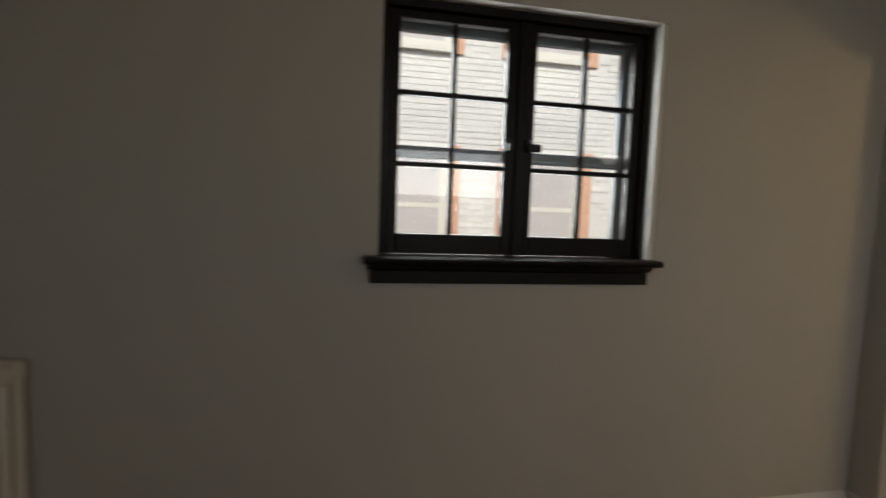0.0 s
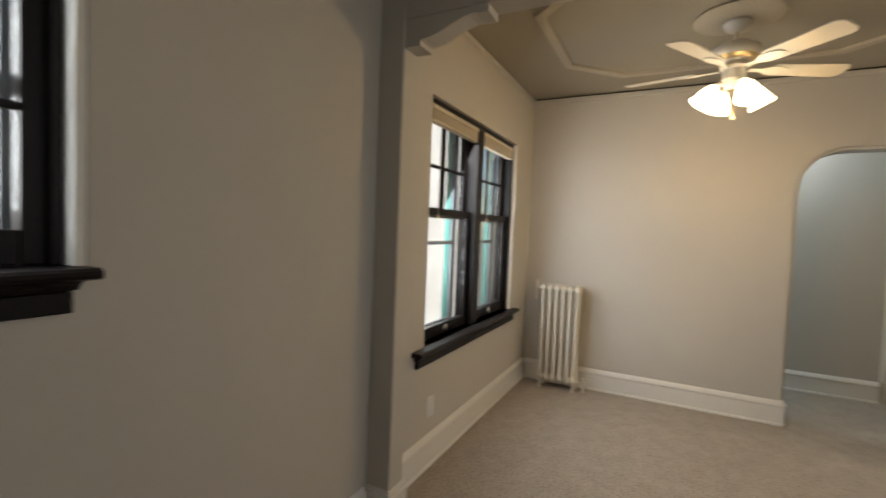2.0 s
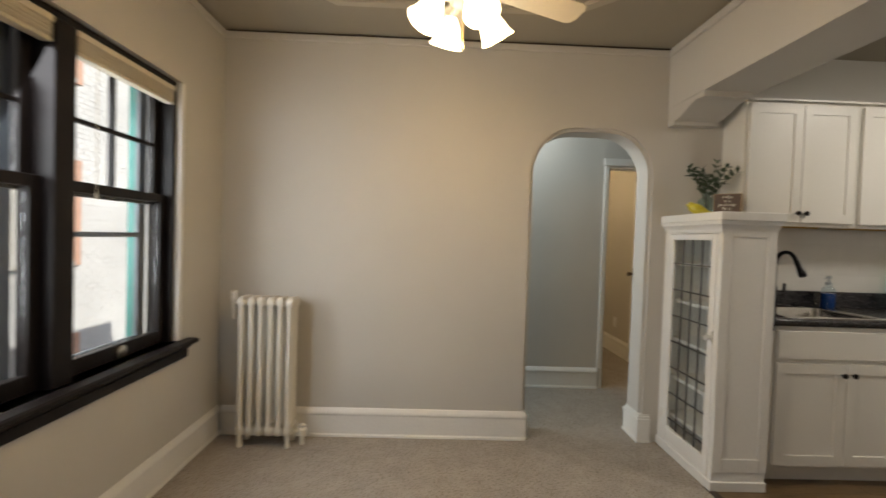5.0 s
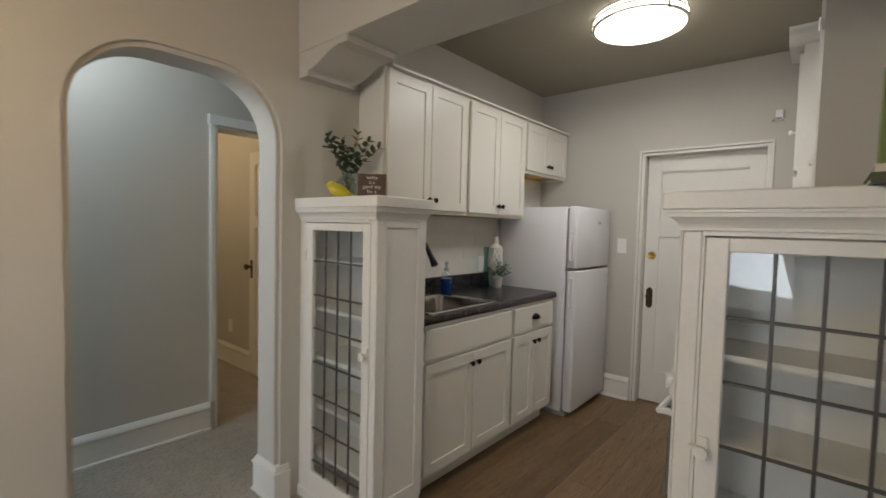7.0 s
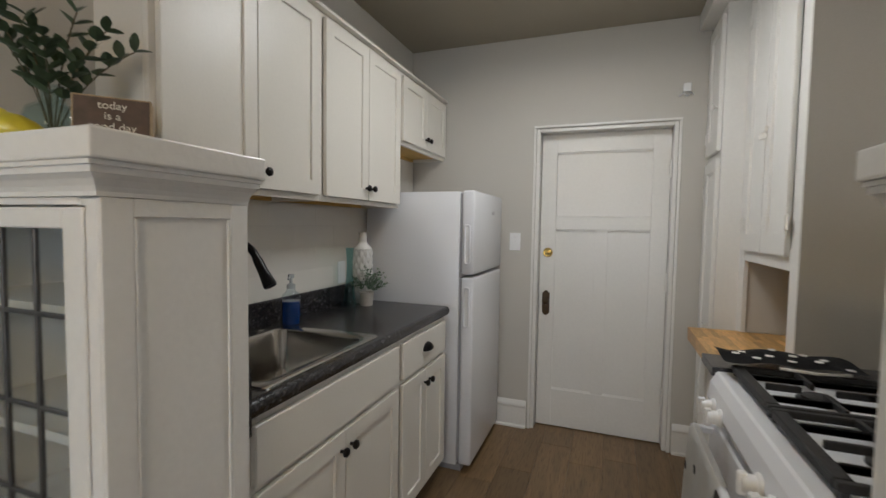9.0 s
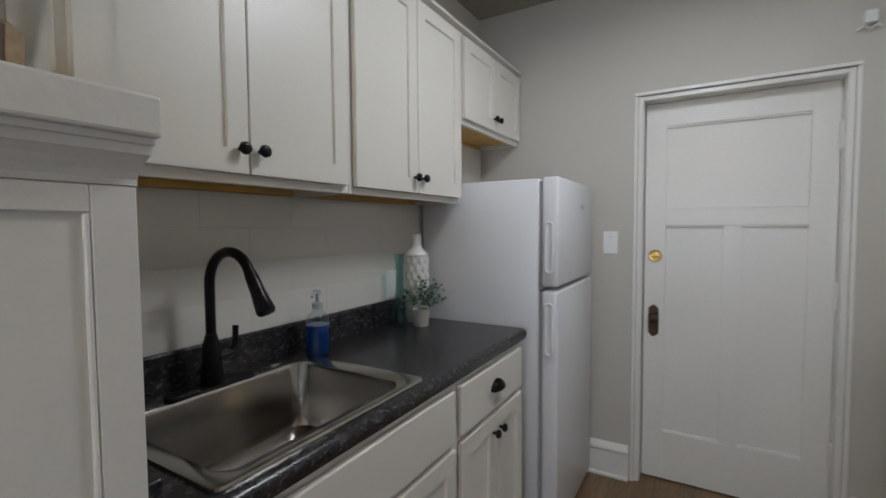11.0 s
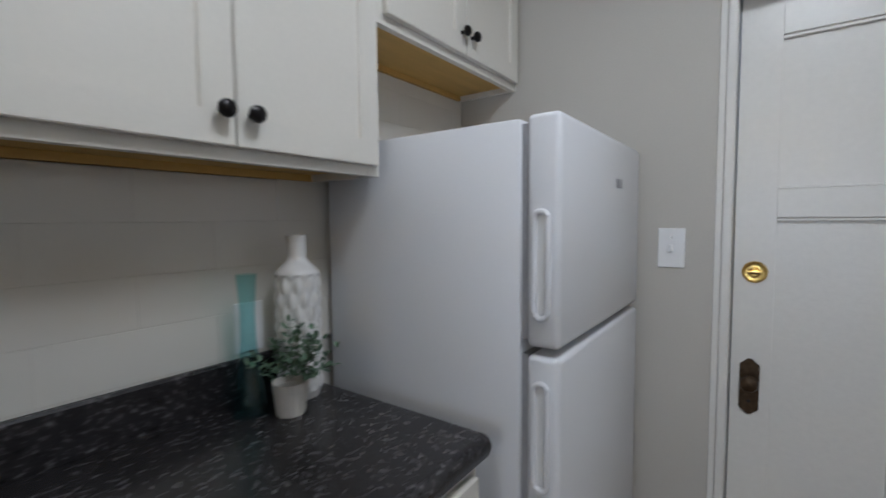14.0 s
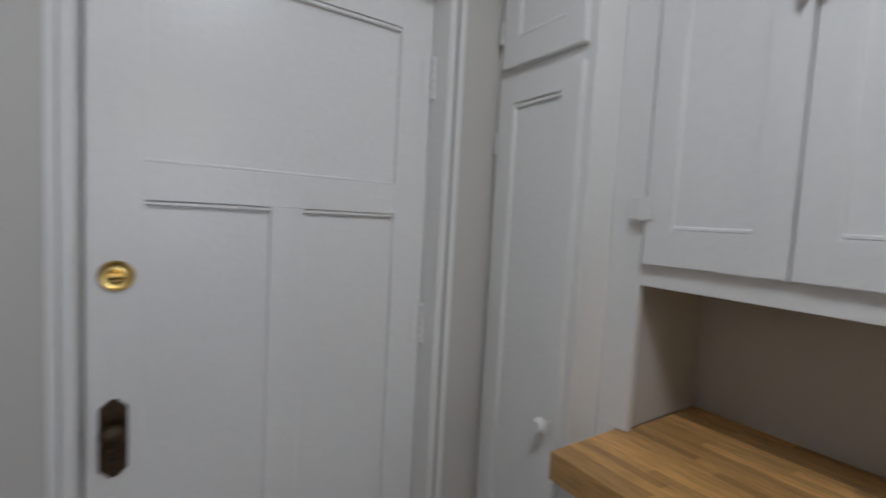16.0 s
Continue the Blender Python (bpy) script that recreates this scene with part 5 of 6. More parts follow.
for tx, ty, tz in ((0.045, 0.09, 0.27), (0.02, 0.10, 0.295), (-0.02, 0.06, 0.26), (0.01, 0.03, 0.29), (-0.05, 0.04, 0.24), (-0.04, -0.03, 0.32), (-0.07, -0.07, 0.29), (-0.09, -0.12, 0.26), (-0.08, -0.03, 0.23)):
    p0, p1 = Vector((VX, VY, ETOP + 0.02)), Vector((VX + tx, VY + ty, ETOP + tz))
    pm = p0.lerp(p1, 0.5) + Vector((-tx * 0.3, -ty * 0.3, 0.03))
    path = [(1 - t) ** 2 * p0 + 2 * t * (1 - t) * pm + t * t * p1 for t in [i / 9 for i in range(10)]]
    st = part("stem", tube(path, 0.0016, 6), M["stem"], eu)
    for i in range(4, 10):
        for sgn in (-1, 1):
            lb = bmesh.new()
            dirn = (path[i] - path[i - 1]).normalized()
            out = dirn.cross(Vector((rng.uniform(-1, 1), rng.uniform(-1, 1), 0.4))).normalized() * sgn
            leaf_blade(lb, path[i], out + dirn * 0.6 + Vector((0, 0, 0.15)), Vector((0.2, 0.1, 1)), rng.uniform(0.034, 0.048), rng.uniform(0.020, 0.029))
            part("leaf", lb, M["leaf"], st)

BIRD = Matrix.Translation((5.078, -1.466, ETOP)) @ pose(0, 0, 0, 0, 0, -33)
bird = thing("bird_figurine", "glossy yellow ceramic bird figurine beside the vase", "figurine", (5.078, -1.466, ETOP))


def bird_part(name, bm, m, smooth=True):
    bmesh.ops.transform(bm, matrix=BIRD @ m, verts=bm.verts)
    part(name, bm, M["yellow"], bird, smooth=smooth)


bird_part("body", lathe([(0.0, -0.062), (0.010, -0.055), (0.020, -0.030), (0.029, -0.005), (0.032, 0.020), (0.027, 0.042), (0.020, 0.052), (0.012, 0.060), (0.0, 0.064)], (0, 0, 0), 18), pose(0, 0.004, 0.036, -68, 0, 0))
bird_part("head", lathe([(0, -0.022), (0.014, -0.017), (0.021, 0), (0.016, 0.014), (0, 0.021)], (0, 0.050, 0.066), 16), Matrix())
bird_part("beak", lathe([(0.007, 0), (0.004, 0.008), (0, 0.016)], (0, 0.068, 0.066), 10, "y"), Matrix())
bird_part("tail", prism([(-0.088, 0.010), (-0.045, 0.010), (-0.035, 0.022), (-0.045, 0.030), (-0.086, 0.016)], "x", -0.012, 0.012, bevel=0.003), Matrix())
bird_part("foot", lathe([(0.02, 0), (0.02, 0.004), (0.012, 0.010), (0, 0.011)], (0, 0, 0), 12), Matrix())

SGX, SGY = 4.965, -1.552
sg = thing("box_sign", "small brown wooden box sign with cream lettering", "sign", (4.977, -1.554, ETOP))
SM = Matrix.Translation((SGX, SGY, ETOP)) @ pose(0, 0, 0, 4, 0, 48)


def local_box(x0, x1, y0, y1, z0, z1, m, bevel=0.0):
    b = box(x0, x1, y0, y1, z0, z1, bevel)
    bmesh.ops.transform(b, matrix=m, verts=b.verts)
    return b


part("box", local_box(-0.070, 0.070, -0.038, 0.0, 0.0, 0.128, SM, 0.002), M["signwood"], sg)
part("face", local_box(-0.066, 0.066, 0.0002, 0.0015, 0.004, 0.124, SM), M["sign"], sg)
for i, t in enumerate(("today", "is a", "good day", "for a", "good day")):
    writing(t, 0.023, SM @ Matrix.Translation((0, 0.002, 0.101 - 0.0225 * i)) @ pose(0, 0, 0, 90, 0, 180), M["ink"], "lettering", sg)

bk = thing("book_olive", "thick olive green book lying flat on the china cabinet", "book", (3.21, -1.48, TOP), "stacked books")
part("cover", boxes((3.075, 3.262, -1.60, -1.372, TOP, TOP + 0.003), (3.075, 3.262, -1.60, -1.372, TOP + 0.019, TOP + 0.022), (3.075, 3.262, -1.375, -1.372, TOP + 0.003, TOP + 0.019), bevel=0.0008), M["bookolive"], bk)
part("pages", box(3.077, 3.257, -1.595, -1.3755, TOP + 0.0032, TOP + 0.0188), M["paper"], bk)
writing("simply living well", 0.014, Matrix.Translation((3.165, -1.3713, TOP + 0.0065)) @ pose(0, 0, 0, 90, 0, 180), M["ink"], "lettering", bk)
bk = thing("book_cream", "thin cream book lying on the olive book", "book", (3.2, -1.48, TOP + 0.0225), "stacked books")
part("cover", boxes((3.07, 3.256, -1.595, -1.378, TOP + 0.0222, TOP + 0.0245), (3.07, 3.256, -1.595, -1.378, TOP + 0.036, TOP + 0.0385), (3.07, 3.256, -1.381, -1.378, TOP + 0.0245, TOP + 0.036), bevel=0.0008), M["paper"], bk)
part("pages", box(3.072, 3.252, -1.59, -1.3815, TOP + 0.0247, TOP + 0.0358), M["paper"], bk)
part("title_bar", box(3.10, 3.235, -1.3782, -1.3772, TOP + 0.028, TOP + 0.032), M["inkdark"], bk, "row of unreadable grey print")
bk = thing("book_upright", "pale book with a green spine standing upright on other books", "book", (3.16, -1.47, TOP + 0.0385))
BM = Matrix.Translation((3.245, -1.455, TOP + 0.0388)) @ pose(0, 0, 0, 0, 0, 6)
part("cover", local_box(-0.165, 0.0, -0.003, 0.0, 0.0, 0.205, BM), M["cover"], bk)
part("back_cover", local_box(-0.165, 0.0, -0.024, -0.021, 0.0, 0.205, BM), M["bookgreen"], bk)
part("spine", local_box(-0.003, 0.0015, -0.024, 0.0005, 0.0, 0.205, BM), M["bookgreen"], bk, "green spine")
part("spine_edge", local_box(-0.010, 0.0, 0.0003, 0.0012, 0.0, 0.205, BM), M["bookgreen"], bk)
part("pages", local_box(-0.160, -0.0035, -0.0208, -0.0032, 0.003, 0.202, BM), M["paper"], bk)
for i, t in enumerate(("making", "space,", "clutter", "free")):
    writing(t, 0.020, BM @ Matrix.Translation((-0.062, 0.0012, 0.118 - 0.022 * i)) @ pose(0, 0, 0, 90, 0, 180), M["inkdark"], "lettering", bk)

# ---- small things on the counter ----
sx, sy = 5.195, -2.392
so = thing("soap_dispenser", "glass pump bottle half full of blue soap", "soap dispenser", (sx, sy, CZ))
part("bottle", lathe([(0.0, 0.0), (0.036, 0.0), (0.039, 0.004), (0.039, 0.108), (0.034, 0.124), (0.020, 0.138), (0.015, 0.146), (0.015, 0.156), (0.0, 0.157)], (sx, sy, CZ + 0.0005), 24), M["soapglass"], so, smooth=True)
part("soap", lathe([(0.0, 0.004), (0.034, 0.004), (0.036, 0.008), (0.036, 0.098), (0.0, 0.099)], (sx, sy, CZ + 0.0005), 24), M["soap"], so, "blue liquid", smooth=True)
pm = part("pump_collar", lathe([(0.017, 0), (0.017, 0.016), (0.010, 0.019), (0.006, 0.022), (0.006, 0.042), (0.012, 0.043), (0.012, 0.058), (0, 0.059)], (sx, sy, CZ + 0.150), 18), M["clear"], so, smooth=True)
part("nozzle", tube([(sx, sy, CZ + 0.200), (sx - 0.012, sy + 0.022, CZ + 0.202), (sx - 0.020, sy + 0.040, CZ + 0.192)], 0.0045, 8), M["clear"], pm, smooth=True)

bvx, bvy = 5.205, -2.976
n, rows = 60, 60
wv = bmesh.new()
grid = []
for j in range(rows + 1):
    t = j / rows
    h = 0.375 * t
    base = 0.050 if t < 0.76 else (0.050 - 0.029 * (1 - math.cos(math.pi * (t - 0.76) / 0.11)) / 2 if t < 0.87 else 0.021 + 0.002 * (t > 0.98))
    if t < 0.04:
        base = 0.044 + 0.12 * t
    line = []
    for i in range(n):
        a = 2 * math.pi * i / n
        dim = 0.009 * abs(math.cos(5 * a + t * 18)) * abs(math.cos(5 * a - t * 18)) - 0.005 if 0.05 < t < 0.76 else 0
        line.append(wv.verts.new((bvx + (base + dim) * math.cos(a), bvy + (base + dim) * math.sin(a), CZ + 0.0005 + h)))
    grid.append(line)
for a, b in zip(grid, grid[1:]):
    for i in range(n):
        wv.faces.new((a[i], a[(i + 1) % n], b[(i + 1) % n], b[i]))
wv.faces.new(grid[0])
bmesh.ops.recalc_face_normals(wv, faces=wv.faces)
single("ceramic_vase", wv, M["ceramic"], "white dimpled ceramic bottle vase on the counter", "vase", smooth=True)
tvx, tvy = 5.205, -2.850
single("teal_glass_vase", lathe([(0.0, 0.003), (0.036, 0.0), (0.036, 0.012), (0.031, 0.035), (0.025, 0.085), (0.017, 0.150), (0.0155, 0.22), (0.021, 0.297), (0.019, 0.297), (0.0135, 0.22), (0.015, 0.150), (0.022, 0.085), (0.027, 0.035), (0.03, 0.014), (0, 0.010)], (tvx, tvy, CZ + 0.0005), 22),
       M["tealglass"], "slender teal glass bud vase on the counter", "vase", smooth=True)
px, py = 5.135, -2.900
pp = thing("potted_plant", "small frosted green plant in a white ribbed pot", "plant", (px, py, CZ))
pot = bmesh.new()
rings = []
for r, h, rib in ((0.0, 0.0, 0), (0.029, 0.0, 0), (0.030, 0.004, 1), (0.036, 0.066, 1), (0.037, 0.070, 0), (0.033, 0.070, 0), (0.031, 0.058, 0), (0.0, 0.058, 0)):
    rings.append([pot.verts.new((px + (r + (0.0008 if rib and i % 2 else 0)) * math.cos(math.pi * i / 24), py + (r + (0.0008 if rib and i % 2 else 0)) * math.sin(math.pi * i / 24), CZ + 0.0005 + h)) for i in range(48)])
for a, b in zip(rings, rings[1:]):
    for i in range(48):
        pot.faces.new((a[i], a[(i + 1) % 48], b[(i + 1) % 48], b[i]))
bmesh.ops.remove_doubles(pot, verts=pot.verts, dist=1e-6)
part("pot", pot, M["pot"], pp, "ribbed off-white pot")
rng = random.Random(9)
fo = bmesh.new()
for s in range(34):
    a, el = rng.uniform(0, 6.28), rng.uniform(0.35, 1.45)
    L = rng.uniform(0.07, 0.13)
    d = Vector((math.cos(a) * math.cos(el), math.sin(a) * math.cos(el), math.sin(el)))
    p0 = Vector((px, py, CZ + 0.06))
    for k in range(3, 9):
        t = k / 8
        p = p0 + d * (L * t) + Vector((0, 0, 0.012 * t))
        for q in range(2):
            o = Vector((rng.uniform(-1, 1), rng.uniform(-1, 1), rng.uniform(-0.3, 0.9)))
            leaf_blade(fo, p, o + d * 0.4, Vector((0.1, 0.2, 1)), rng.uniform(0.012, 0.020), rng.uniform(0.008, 0.012))
part("foliage", fo, M["leaf2"], pp)
cr = thing("sponge_holder", "teal ceramic creature holding a sponge beside the sink", "sponge holder", (5.20, -1.735, CZ))
part("body", lathe([(0.0, 0.0), (0.030, 0.0), (0.034, 0.02), (0.036, 0.045), (0.030, 0.070), (0.018, 0.082), (0, 0.085)], (5.185, -1.735, CZ + 0.0005), 20), M["tealcer"], cr, smooth=True)
part("spout", tube([(5.165, -1.765, CZ + 0.045), (5.150, -1.782, CZ + 0.060), (5.146, -1.786, CZ + 0.066)], 0.008, 10, [0.011, 0.008, 0.010]), M["tealcer"], cr, smooth=True)
part("sponge", box(5.175, 5.195, -1.755, -1.715, CZ + 0.078, CZ + 0.125, bevel=0.005, seg=2), M["cloth_w"], cr)
ol = thing("wall_outlet", "white outlet plate on the tiled wall by the vases", "outlet", (KEAST - 0.01, -2.90, 1.02))
part("plate", box(KEAST - 0.016, KEAST - 0.011, -2.935, -2.865, 1.020, 1.135, bevel=0.002), M["plastic"], ol)
part("socket", boxes((KEAST - 0.018, KEAST - 0.016, -2.915, -2.885, 1.035, 1.065), (KEAST - 0.018, KEAST - 0.016, -2.915, -2.885, 1.090, 1.120), bevel=0.001), M["plastic"], ol)
ol = thing("wall_outlet", "white outlet plate on the wall under the window", "outlet", (3.45, NORTH, 0.27))
part("plate", box(3.418, 3.490, NORTH - 0.006, NORTH, 0.275, 0.390, bevel=0.002), M["plastic"], ol)
part("socket", boxes((3.439, 3.469, NORTH - 0.008, NORTH - 0.006, 0.292, 0.322), (3.439, 3.469, NORTH - 0.008, NORTH - 0.006, 0.343, 0.373), bevel=0.001), M["plastic"], ol)


# ---- lamps ----
cl = thing("ceiling_light", "round flush ceiling light with a nickel band, lit", "ceiling light", (*LAMP, 2.44))
part("diffuser", lathe([(0.0, -0.098), (0.10, -0.096), (0.19, -0.084), (0.232, -0.066), (0.238, -0.050), (0.238, -0.012)], (*LAMP, CEIL), 48), M["diffuser"], cl, "glowing white acrylic diffuser", smooth=True)
for z in (-0.030, -0.062):
    part("band", lathe([(0.239, -0.004), (0.246, -0.004), (0.246, 0.004), (0.239, 0.004)], (*LAMP, CEIL + z), 48), M["chrome"], cl, "brushed nickel band", smooth=True)
for a in (20, 140, 260):
    c, s_ = math.cos(radians(a)), math.sin(radians(a))
    part("clip", tube([(LAMP[0] + 0.247 * c, LAMP[1] + 0.247 * s_, CEIL - 0.004), (LAMP[0] + 0.247 * c, LAMP[1] + 0.247 * s_, CEIL - 0.074)], 0.006, 8), M["chrome"], cl)
part("ceiling_pan", lathe([(0.20, -0.012), (0.236, -0.010), (0.236, 0), (0.0, 0)], (*LAMP, CEIL), 40), M["enamel"], cl)

cf = thing("ceiling_fan", "white five-blade ceiling fan with four lit frosted shades", "ceiling fan", (*FAN, 2.0))
part("canopy", lathe([(0.0, 0.0), (0.065, 0.0), (0.068, -0.012), (0.055, -0.035), (0.025, -0.052), (0.012, -0.055), (0, -0.055)], (*FAN, CEIL - 0.031), 28), M["fanwhite"], cf, smooth=True)
part("downrod", lathe([(0.011, 0), (0.011, -0.075), (0, -0.075)], (*FAN, CEIL - 0.075), 12), M["fanwhite"], cf, smooth=True)
mo = part("motor", lathe([(0.0, 0.055), (0.045, 0.052), (0.085, 0.042), (0.110, 0.025), (0.117, 0.005), (0.112, -0.014), (0.095, -0.028), (0.070, -0.040), (0.060, -0.055), (0.0, -0.055)], (*FAN, 2.335), 36), M["fanwhite"], cf, smooth=True)
part("filigree_band", lathe([(0.1005, -0.026), (0.104, -0.024), (0.090, -0.036), (0.078, -0.041), (0.074, -0.040)], (*FAN, 2.334), 36), M["gold"], mo, "gilded filigree band")
part("switch_housing", lathe([(0.0, 0.0), (0.066, 0.0), (0.070, -0.020), (0.056, -0.034), (0.056, -0.075), (0.060, -0.085), (0.052, -0.110), (0.036, -0.122), (0.0, -0.124)], (*FAN, 2.281), 28), M["fanwhite"], cf, smooth=True)
for k in range(5):
    ang = radians(5 + 72 * k)
    R1 = Matrix.Translation((*FAN, 2.2551)) @ Matrix.Rotation(ang, 4, "Z") @ Matrix.Rotation(radians(-12), 4, "X")
    out = [(0.19, -0.046), (0.21, -0.051), (0.52, -0.062), (0.545, -0.055), (0.560, -0.030), (0.560, 0.030), (0.545, 0.055), (0.52, 0.062), (0.21, 0.051), (0.19, 0.046)]
    b = prism(out, "z", -0.003, 0.003)
    bmesh.ops.transform(b, matrix=R1, verts=b.verts)
    bl = part("blade", b, M["fanwhite"], cf)
    b = prism([(0.07, -0.016), (0.13, -0.013), (0.17, -0.035), (0.22, -0.040), (0.265, -0.020), (0.275, 0.0), (0.265, 0.020), (0.22, 0.040), (0.17, 0.035), (0.13, 0.013), (0.07, 0.016)], "z", -0.009, -0.0035, bevel=0.001)
    bmesh.ops.transform(b, matrix=R1, verts=b.verts)
    part("blade_iron", b, M["fanwhite"], bl)
for k in range(4):
    ang = radians(22 + 90 * k)
    d = Vector((math.cos(ang), math.sin(ang), 0))
    base = Vector((*FAN, 2.175)) + d * 0.045
    part("light_arm", tube([base, base + d * 0.035 + Vector((0, 0, -0.002)), base + d * 0.055 + Vector((0, 0, -0.020))], 0.013, 10), M["fanwhite"], cf, smooth=True)
    b = lathe([(0.020, 0.0), (0.026, -0.012), (0.040, -0.035), (0.050, -0.062), (0.056, -0.092), (0.066, -0.112), (0.063, -0.112), (0.053, -0.092), (0.046, -0.062), (0.036, -0.036), (0.020, -0.014)], (0, 0, 0), 22)
    tilt = Matrix.Translation(base + d * 0.052 + Vector((0, 0, -0.016))) @ Matrix.Rotation(ang, 4, "Z") @ Matrix.Rotation(radians(-32), 4, "Y")
    bmesh.ops.transform(b, matrix=tilt, verts=b.verts)
    sh = part("shade", b, M["shade"], cf, "glowing frosted bell shade", smooth=True)
    b = lathe([(0, -0.085), (0.018, -0.078), (0.026, -0.060), (0.020, -0.035), (0.013, -0.018), (0, -0.014)], (0, 0, 0), 14)
    bmesh.ops.transform(b, matrix=tilt, verts=b.verts)
    part("bulb", b, M["shade"], sh, smooth=True)
for ox, oy, L in ((-0.05, 0.04, 0.165), (-0.05, 0.0, 0.185)):
    ch = part("pull_chain", tube([(FAN[0] + ox, FAN[1] + oy, 2.165), (FAN[0] + ox, FAN[1] + oy, 2.185 - L)], 0.0014, 6), M["gold"], cf)
    part("fob", lathe([(0.002, 0.0), (0.006, -0.01), (0.008, -0.026), (0.0, -0.030)], (FAN[0] + ox, FAN[1] + oy, 2.185 - L), 10), M["fanwhite"], ch)


# ---- radiators ----
def radiator(x0, x1, y_start, sections, pitch, height, label, valve_y, valve_side):
    """A cast-iron column radiator with its sections along y."""
    rd = thing("radiator", label, "radiator", ((x0 + x1) / 2, y_start + pitch * sections / 2, 0))
    for k in range(sections):
        yc_ = y_start + pitch * (k + 0.5)
        bm = bmesh.new()
        for x in (x0 + 0.02, (x0 + x1) / 2, x1 - 0.02):
            add(bm, tube([(x, yc_, 0.085), (x, yc_, 0.12), (x, yc_, height - 0.06), (x, yc_, height - 0.03)], 0.017, 10, [0.019, 0.016, 0.016, 0.019]))
        for z in (0.095, height - 0.045):
            prof = rounded(x0, x1, z - 0.030, z + 0.035, 0.028, 5)
            b = prism(prof, "y", yc_ - pitch * 0.40, yc_ + pitch * 0.40)
            bmesh.ops.bevel(b, geom=[e for e in b.edges if e.calc_face_angle(0) > 0.8], offset=0.010, segments=2, affect="EDGES")
            add(bm, b)
        sec = part("section", bm, M["radiator"], rd, smooth=True)
        part("hub", lathe([(0.016, -pitch * 0.5), (0.016, pitch * 0.5)], ((x0 + x1) / 2, yc_, 0.095), 12, "y"), M["radiator"], sec)
        part("hub", lathe([(0.016, -pitch * 0.5), (0.016, pitch * 0.5)], ((x0 + x1) / 2, yc_, height - 0.05), 12, "y"), M["radiator"], sec)
        if k in (0, sections - 1):
            for x in (x0 + 0.022, x1 - 0.022):
                part("leg", lathe([(0.017, 0.0), (0.019, 0.006), (0.013, 0.03), (0.016, 0.07), (0.0, 0.075)], (x, yc_, 0.0), 12), M["radiator"], sec, smooth=True)
    vy = y_start + pitch * sections + 0.02 if valve_side > 0 else y_start - 0.02
    va = part("air_valve", lathe([(0.012, -0.13), (0.014, -0.12), (0.012, -0.04), (0.018, -0.02), (0.022, 0.0), (0.015, 0.018), (0.020, 0.026), (0.016, 0.040), (0, 0.042)], ((x0 + x1) / 2, vy + valve_side * 0.02, height - 0.02), 14), M["radiator"], rd, "paint-covered steam valve", smooth=True)
    part("valve_arm", tube([((x0 + x1) / 2, vy - valve_side * 0.03, height - 0.05), ((x0 + x1) / 2, vy + valve_side * 0.02, height - 0.05)], 0.012, 10), M["radiator"], va)
    sv_y = y_start - 0.045 if valve_side > 0 else y_start + pitch * sections + 0.045
    sv = part("supply_valve", lathe([(0.014, 0.0), (0.014, 0.05), (0.024, 0.056), (0.026, 0.090), (0.018, 0.10), (0.022, 0.115), (0, 0.118)], ((x0 + x1) / 2, sv_y, 0.0), 14), M["radiator"], rd, smooth=True)
    part("supply_pipe", tube([((x0 + x1) / 2, sv_y, 0.075), ((x0 + x1) / 2, sv_y + valve_side * 0.06, 0.085)], 0.015, 10), M["radiator"], sv)
    return rd


radiator(5.055, 5.205, 0.945, 6, 0.0565, 0.905, "white painted cast-iron column radiator in the corner", 1.3, 1)
radiator(-0.62, -0.33, 1.30, 2, 0.0565, 0.905, "white painted cast-iron column radiator under the living room wall", 1.3, 1)

# ---- the hall and the room beyond ----
d2 = thing("door_2", "white panelled inner door, closed", "door", (6.85, -2.05, 0), kind="structure")
part("door_leaf", boxes((6.555, 6.655, -2.048, -2.015, 0.01, 1.95), (7.055, 7.155, -2.048, -2.015, 0.01, 1.95), (6.655, 7.055, -2.048, -2.015, 0.01, 0.25), (6.655, 7.055, -2.048, -2.015, 1.30, 1.40), (6.655, 7.055, -2.048, -2.015, 1.84, 1.95), bevel=0.002), M["trim"], d2)
part("panel", box(6.655, 7.055, -2.048, -2.032, 0.25, 1.30), M["trim"], d2)
part("panel", box(6.655, 7.055, -2.048, -2.032, 1.40, 1.84), M["trim"], d2)
pl = part("lock_plate", box(7.090, 7.130, -2.015, -2.011, 0.86, 1.02, bevel=0.001), M["bronze"], d2, "dark lock plate")
part("door_knob", lathe([(0.012, 0), (0.011, 0.03), (0.024, 0.036), (0.027, 0.048), (0.02, 0.058), (0, 0.06)], (7.110, -2.011, 0.96), 16, "y"), M["bronze"], pl, smooth=True)
cs = thing("door_3", "white painted casing of an open doorway", "doorway", (HX, -1.72, 0), kind="structure")
part("casing", boxes((HX - 0.018, HX - 0.001, -1.374, -1.34, 0.181, 1.955), (HX - 0.018, HX - 0.001, -2.14, -2.081, 0, 1.955), (HX - 0.022, HX - 0.001, -2.19, -1.33, 1.9555, 2.02), bevel=0.003), M["trim"], cs)
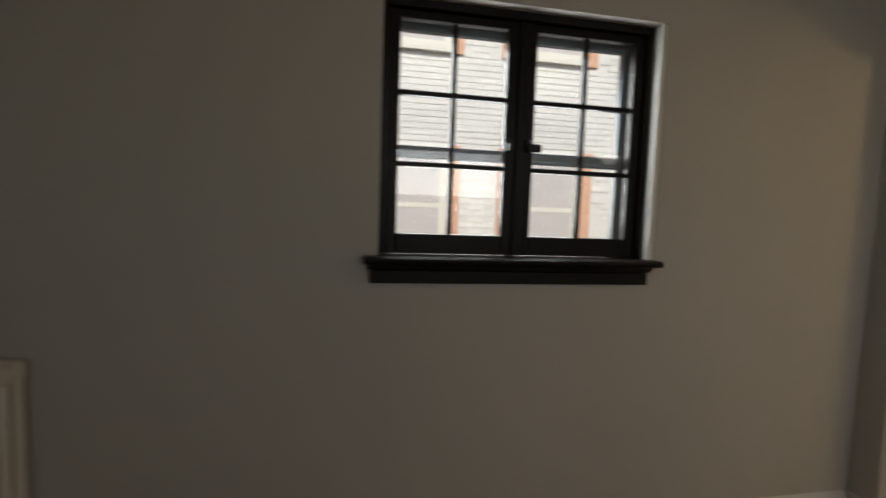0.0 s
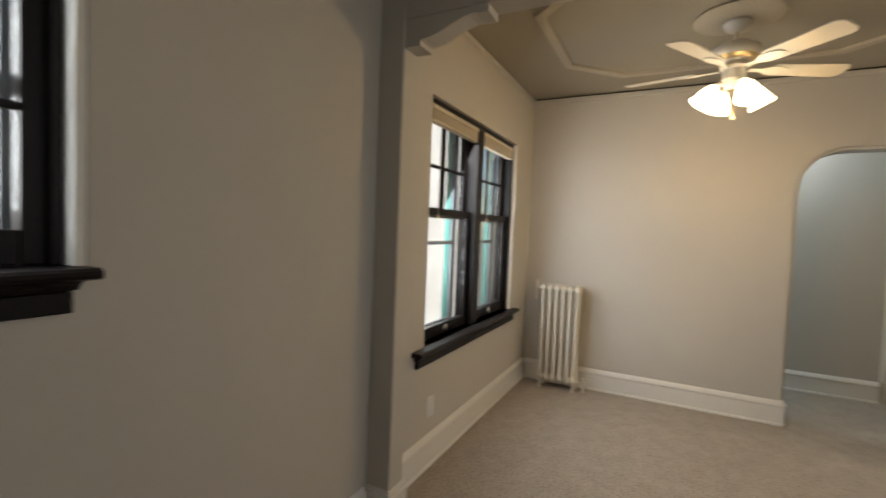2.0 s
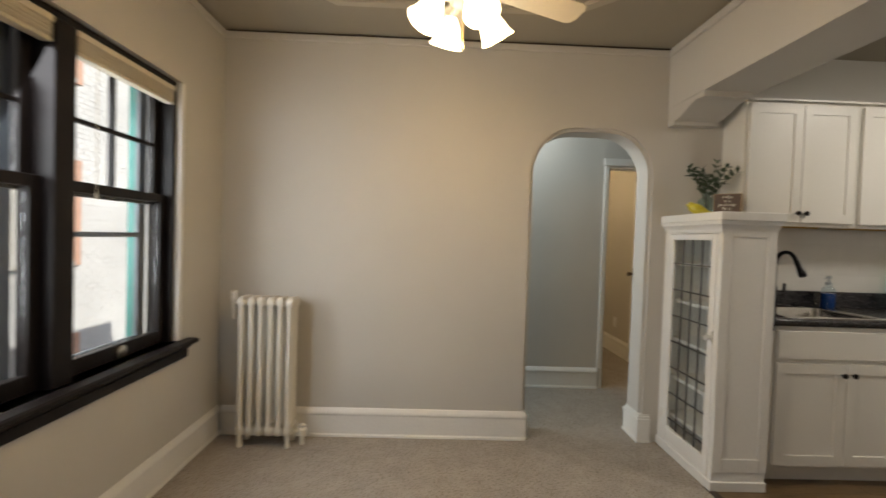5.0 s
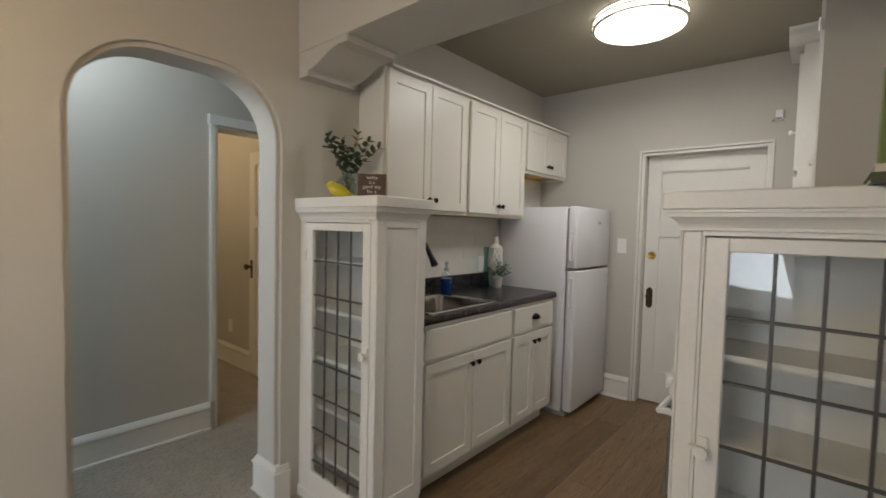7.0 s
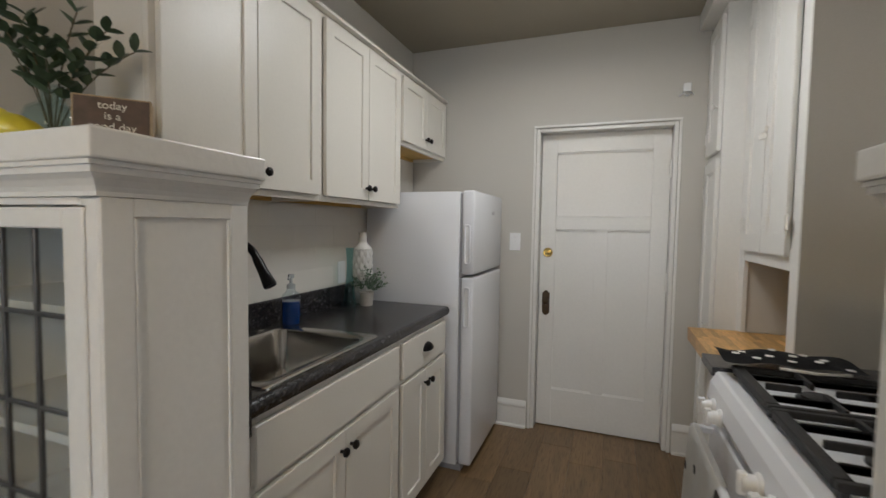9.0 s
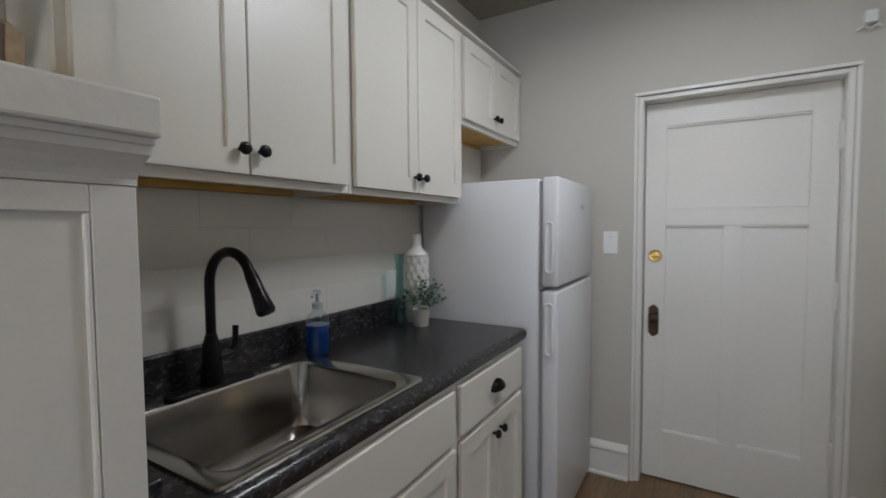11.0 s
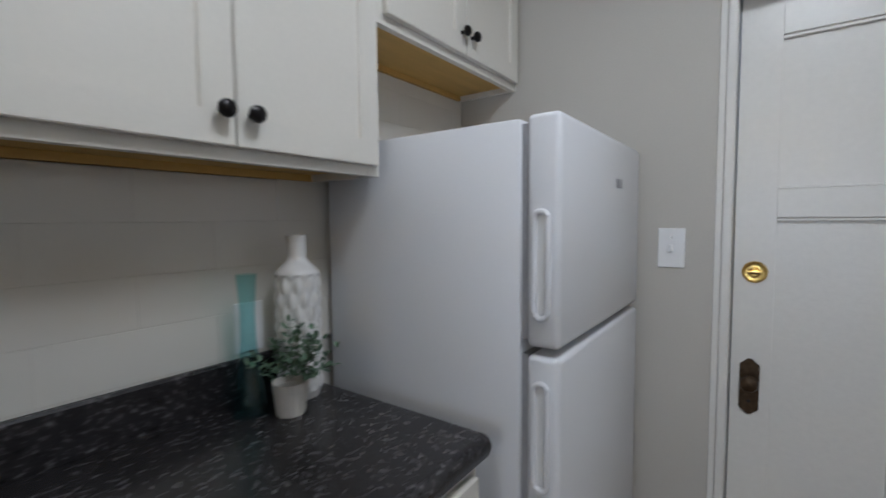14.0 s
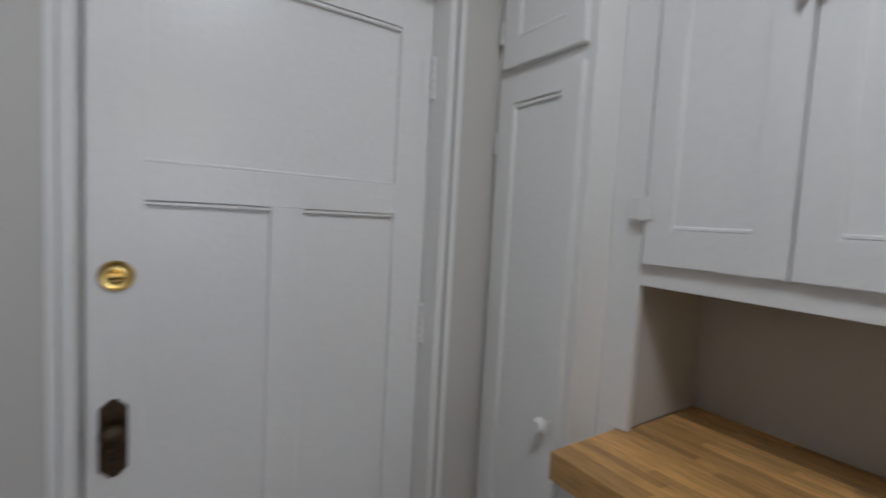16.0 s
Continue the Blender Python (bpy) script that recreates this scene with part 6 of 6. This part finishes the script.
part("jamb", boxes((HX + 0.001, HX + 0.139, -1.391, -1.3755, 0, 1.954), (HX + 0.001, HX + 0.139, -2.0795, -2.064, 0, 1.954), (HX + 0.001, HX + 0.139, -2.063, -1.392, 1.94, 1.954)), M["trim"], cs)
ol = thing("wall_outlet", "white outlet plate low on the far room's wall", "outlet", (7.6, -2.05, 0.3))
part("plate", box(7.565, 7.635, -2.05, -2.044, 0.30, 0.415, bevel=0.002), M["plastic"], ol)

# ---- tiles on the wall above the counter ----
TW, TH = 0.3035, 0.1017
tiles = thing("wall_tiles", "glossy off-white rectangular wall tiles above the counter", "tiles", (KEAST, -2.6, 1.0), kind="structure")
part("grout", boxes((KEAST - 0.0116, KEAST - 0.0005, -3.119, -1.678, 1.0105, 1.419), (KEAST - 0.0116, KEAST - 0.0005, -3.796, -3.119, 1.0105, 1.769)), M["grout"], tiles)
cache = {}
for r in range(8):
    z0 = 1.0155 + TH * r
    zt = 1.0155 + TH * (r + 1)
    off = (0.1275, 0.276)[r % 2]
    y = -1.742 + off
    while y > -3.80:
        a, b = max(y - TW + 0.0012, -3.794), min(y, -1.681)
        top_ok = 1.418 if a > -3.12 else 1.768
        if b - a > 0.02 and z0 < top_ok - 0.01:
            w, h = round(b - a, 4), round(min(zt - 0.0012, top_ok) - z0, 4)
            key = (w, h)
            if key not in cache:
                bm = box(-0.0085, 0, -w / 2, w / 2, 0, h, bevel=0.0006)
                me = bpy.data.meshes.new("tile")
                bm.to_mesh(me)
                bm.free()
                me.materials.append(M["tile"])
                cache[key] = me
            t = new("tile", cache[key])
            t.parent = tiles
            t.location = Vector((KEAST - 0.0038, (a + b) / 2, z0)) - PLACE[tiles.name]
        y -= TW

# ---- kitchen floor planks ----
PWD = 0.18
x = 2.885
while x < 5.29:
    x2 = min(x + PWD, 5.295)
    y = BEAMN - 0.035 + random.uniform(0.0, 0.9)
    while y > SOUTH - 0.1:
        a, b = max(y - 1.22, SOUTH - 0.19), min(y, BEAMN - 0.034)
        if b - a > 0.05:
            part("plank", box(x + 0.0006, x2 - 0.0006, a + 0.0006, b - 0.0006, -0.0118, 0.0, bevel=0.0008), M["plank"], kfloor)
        y -= 1.22
    x = x2
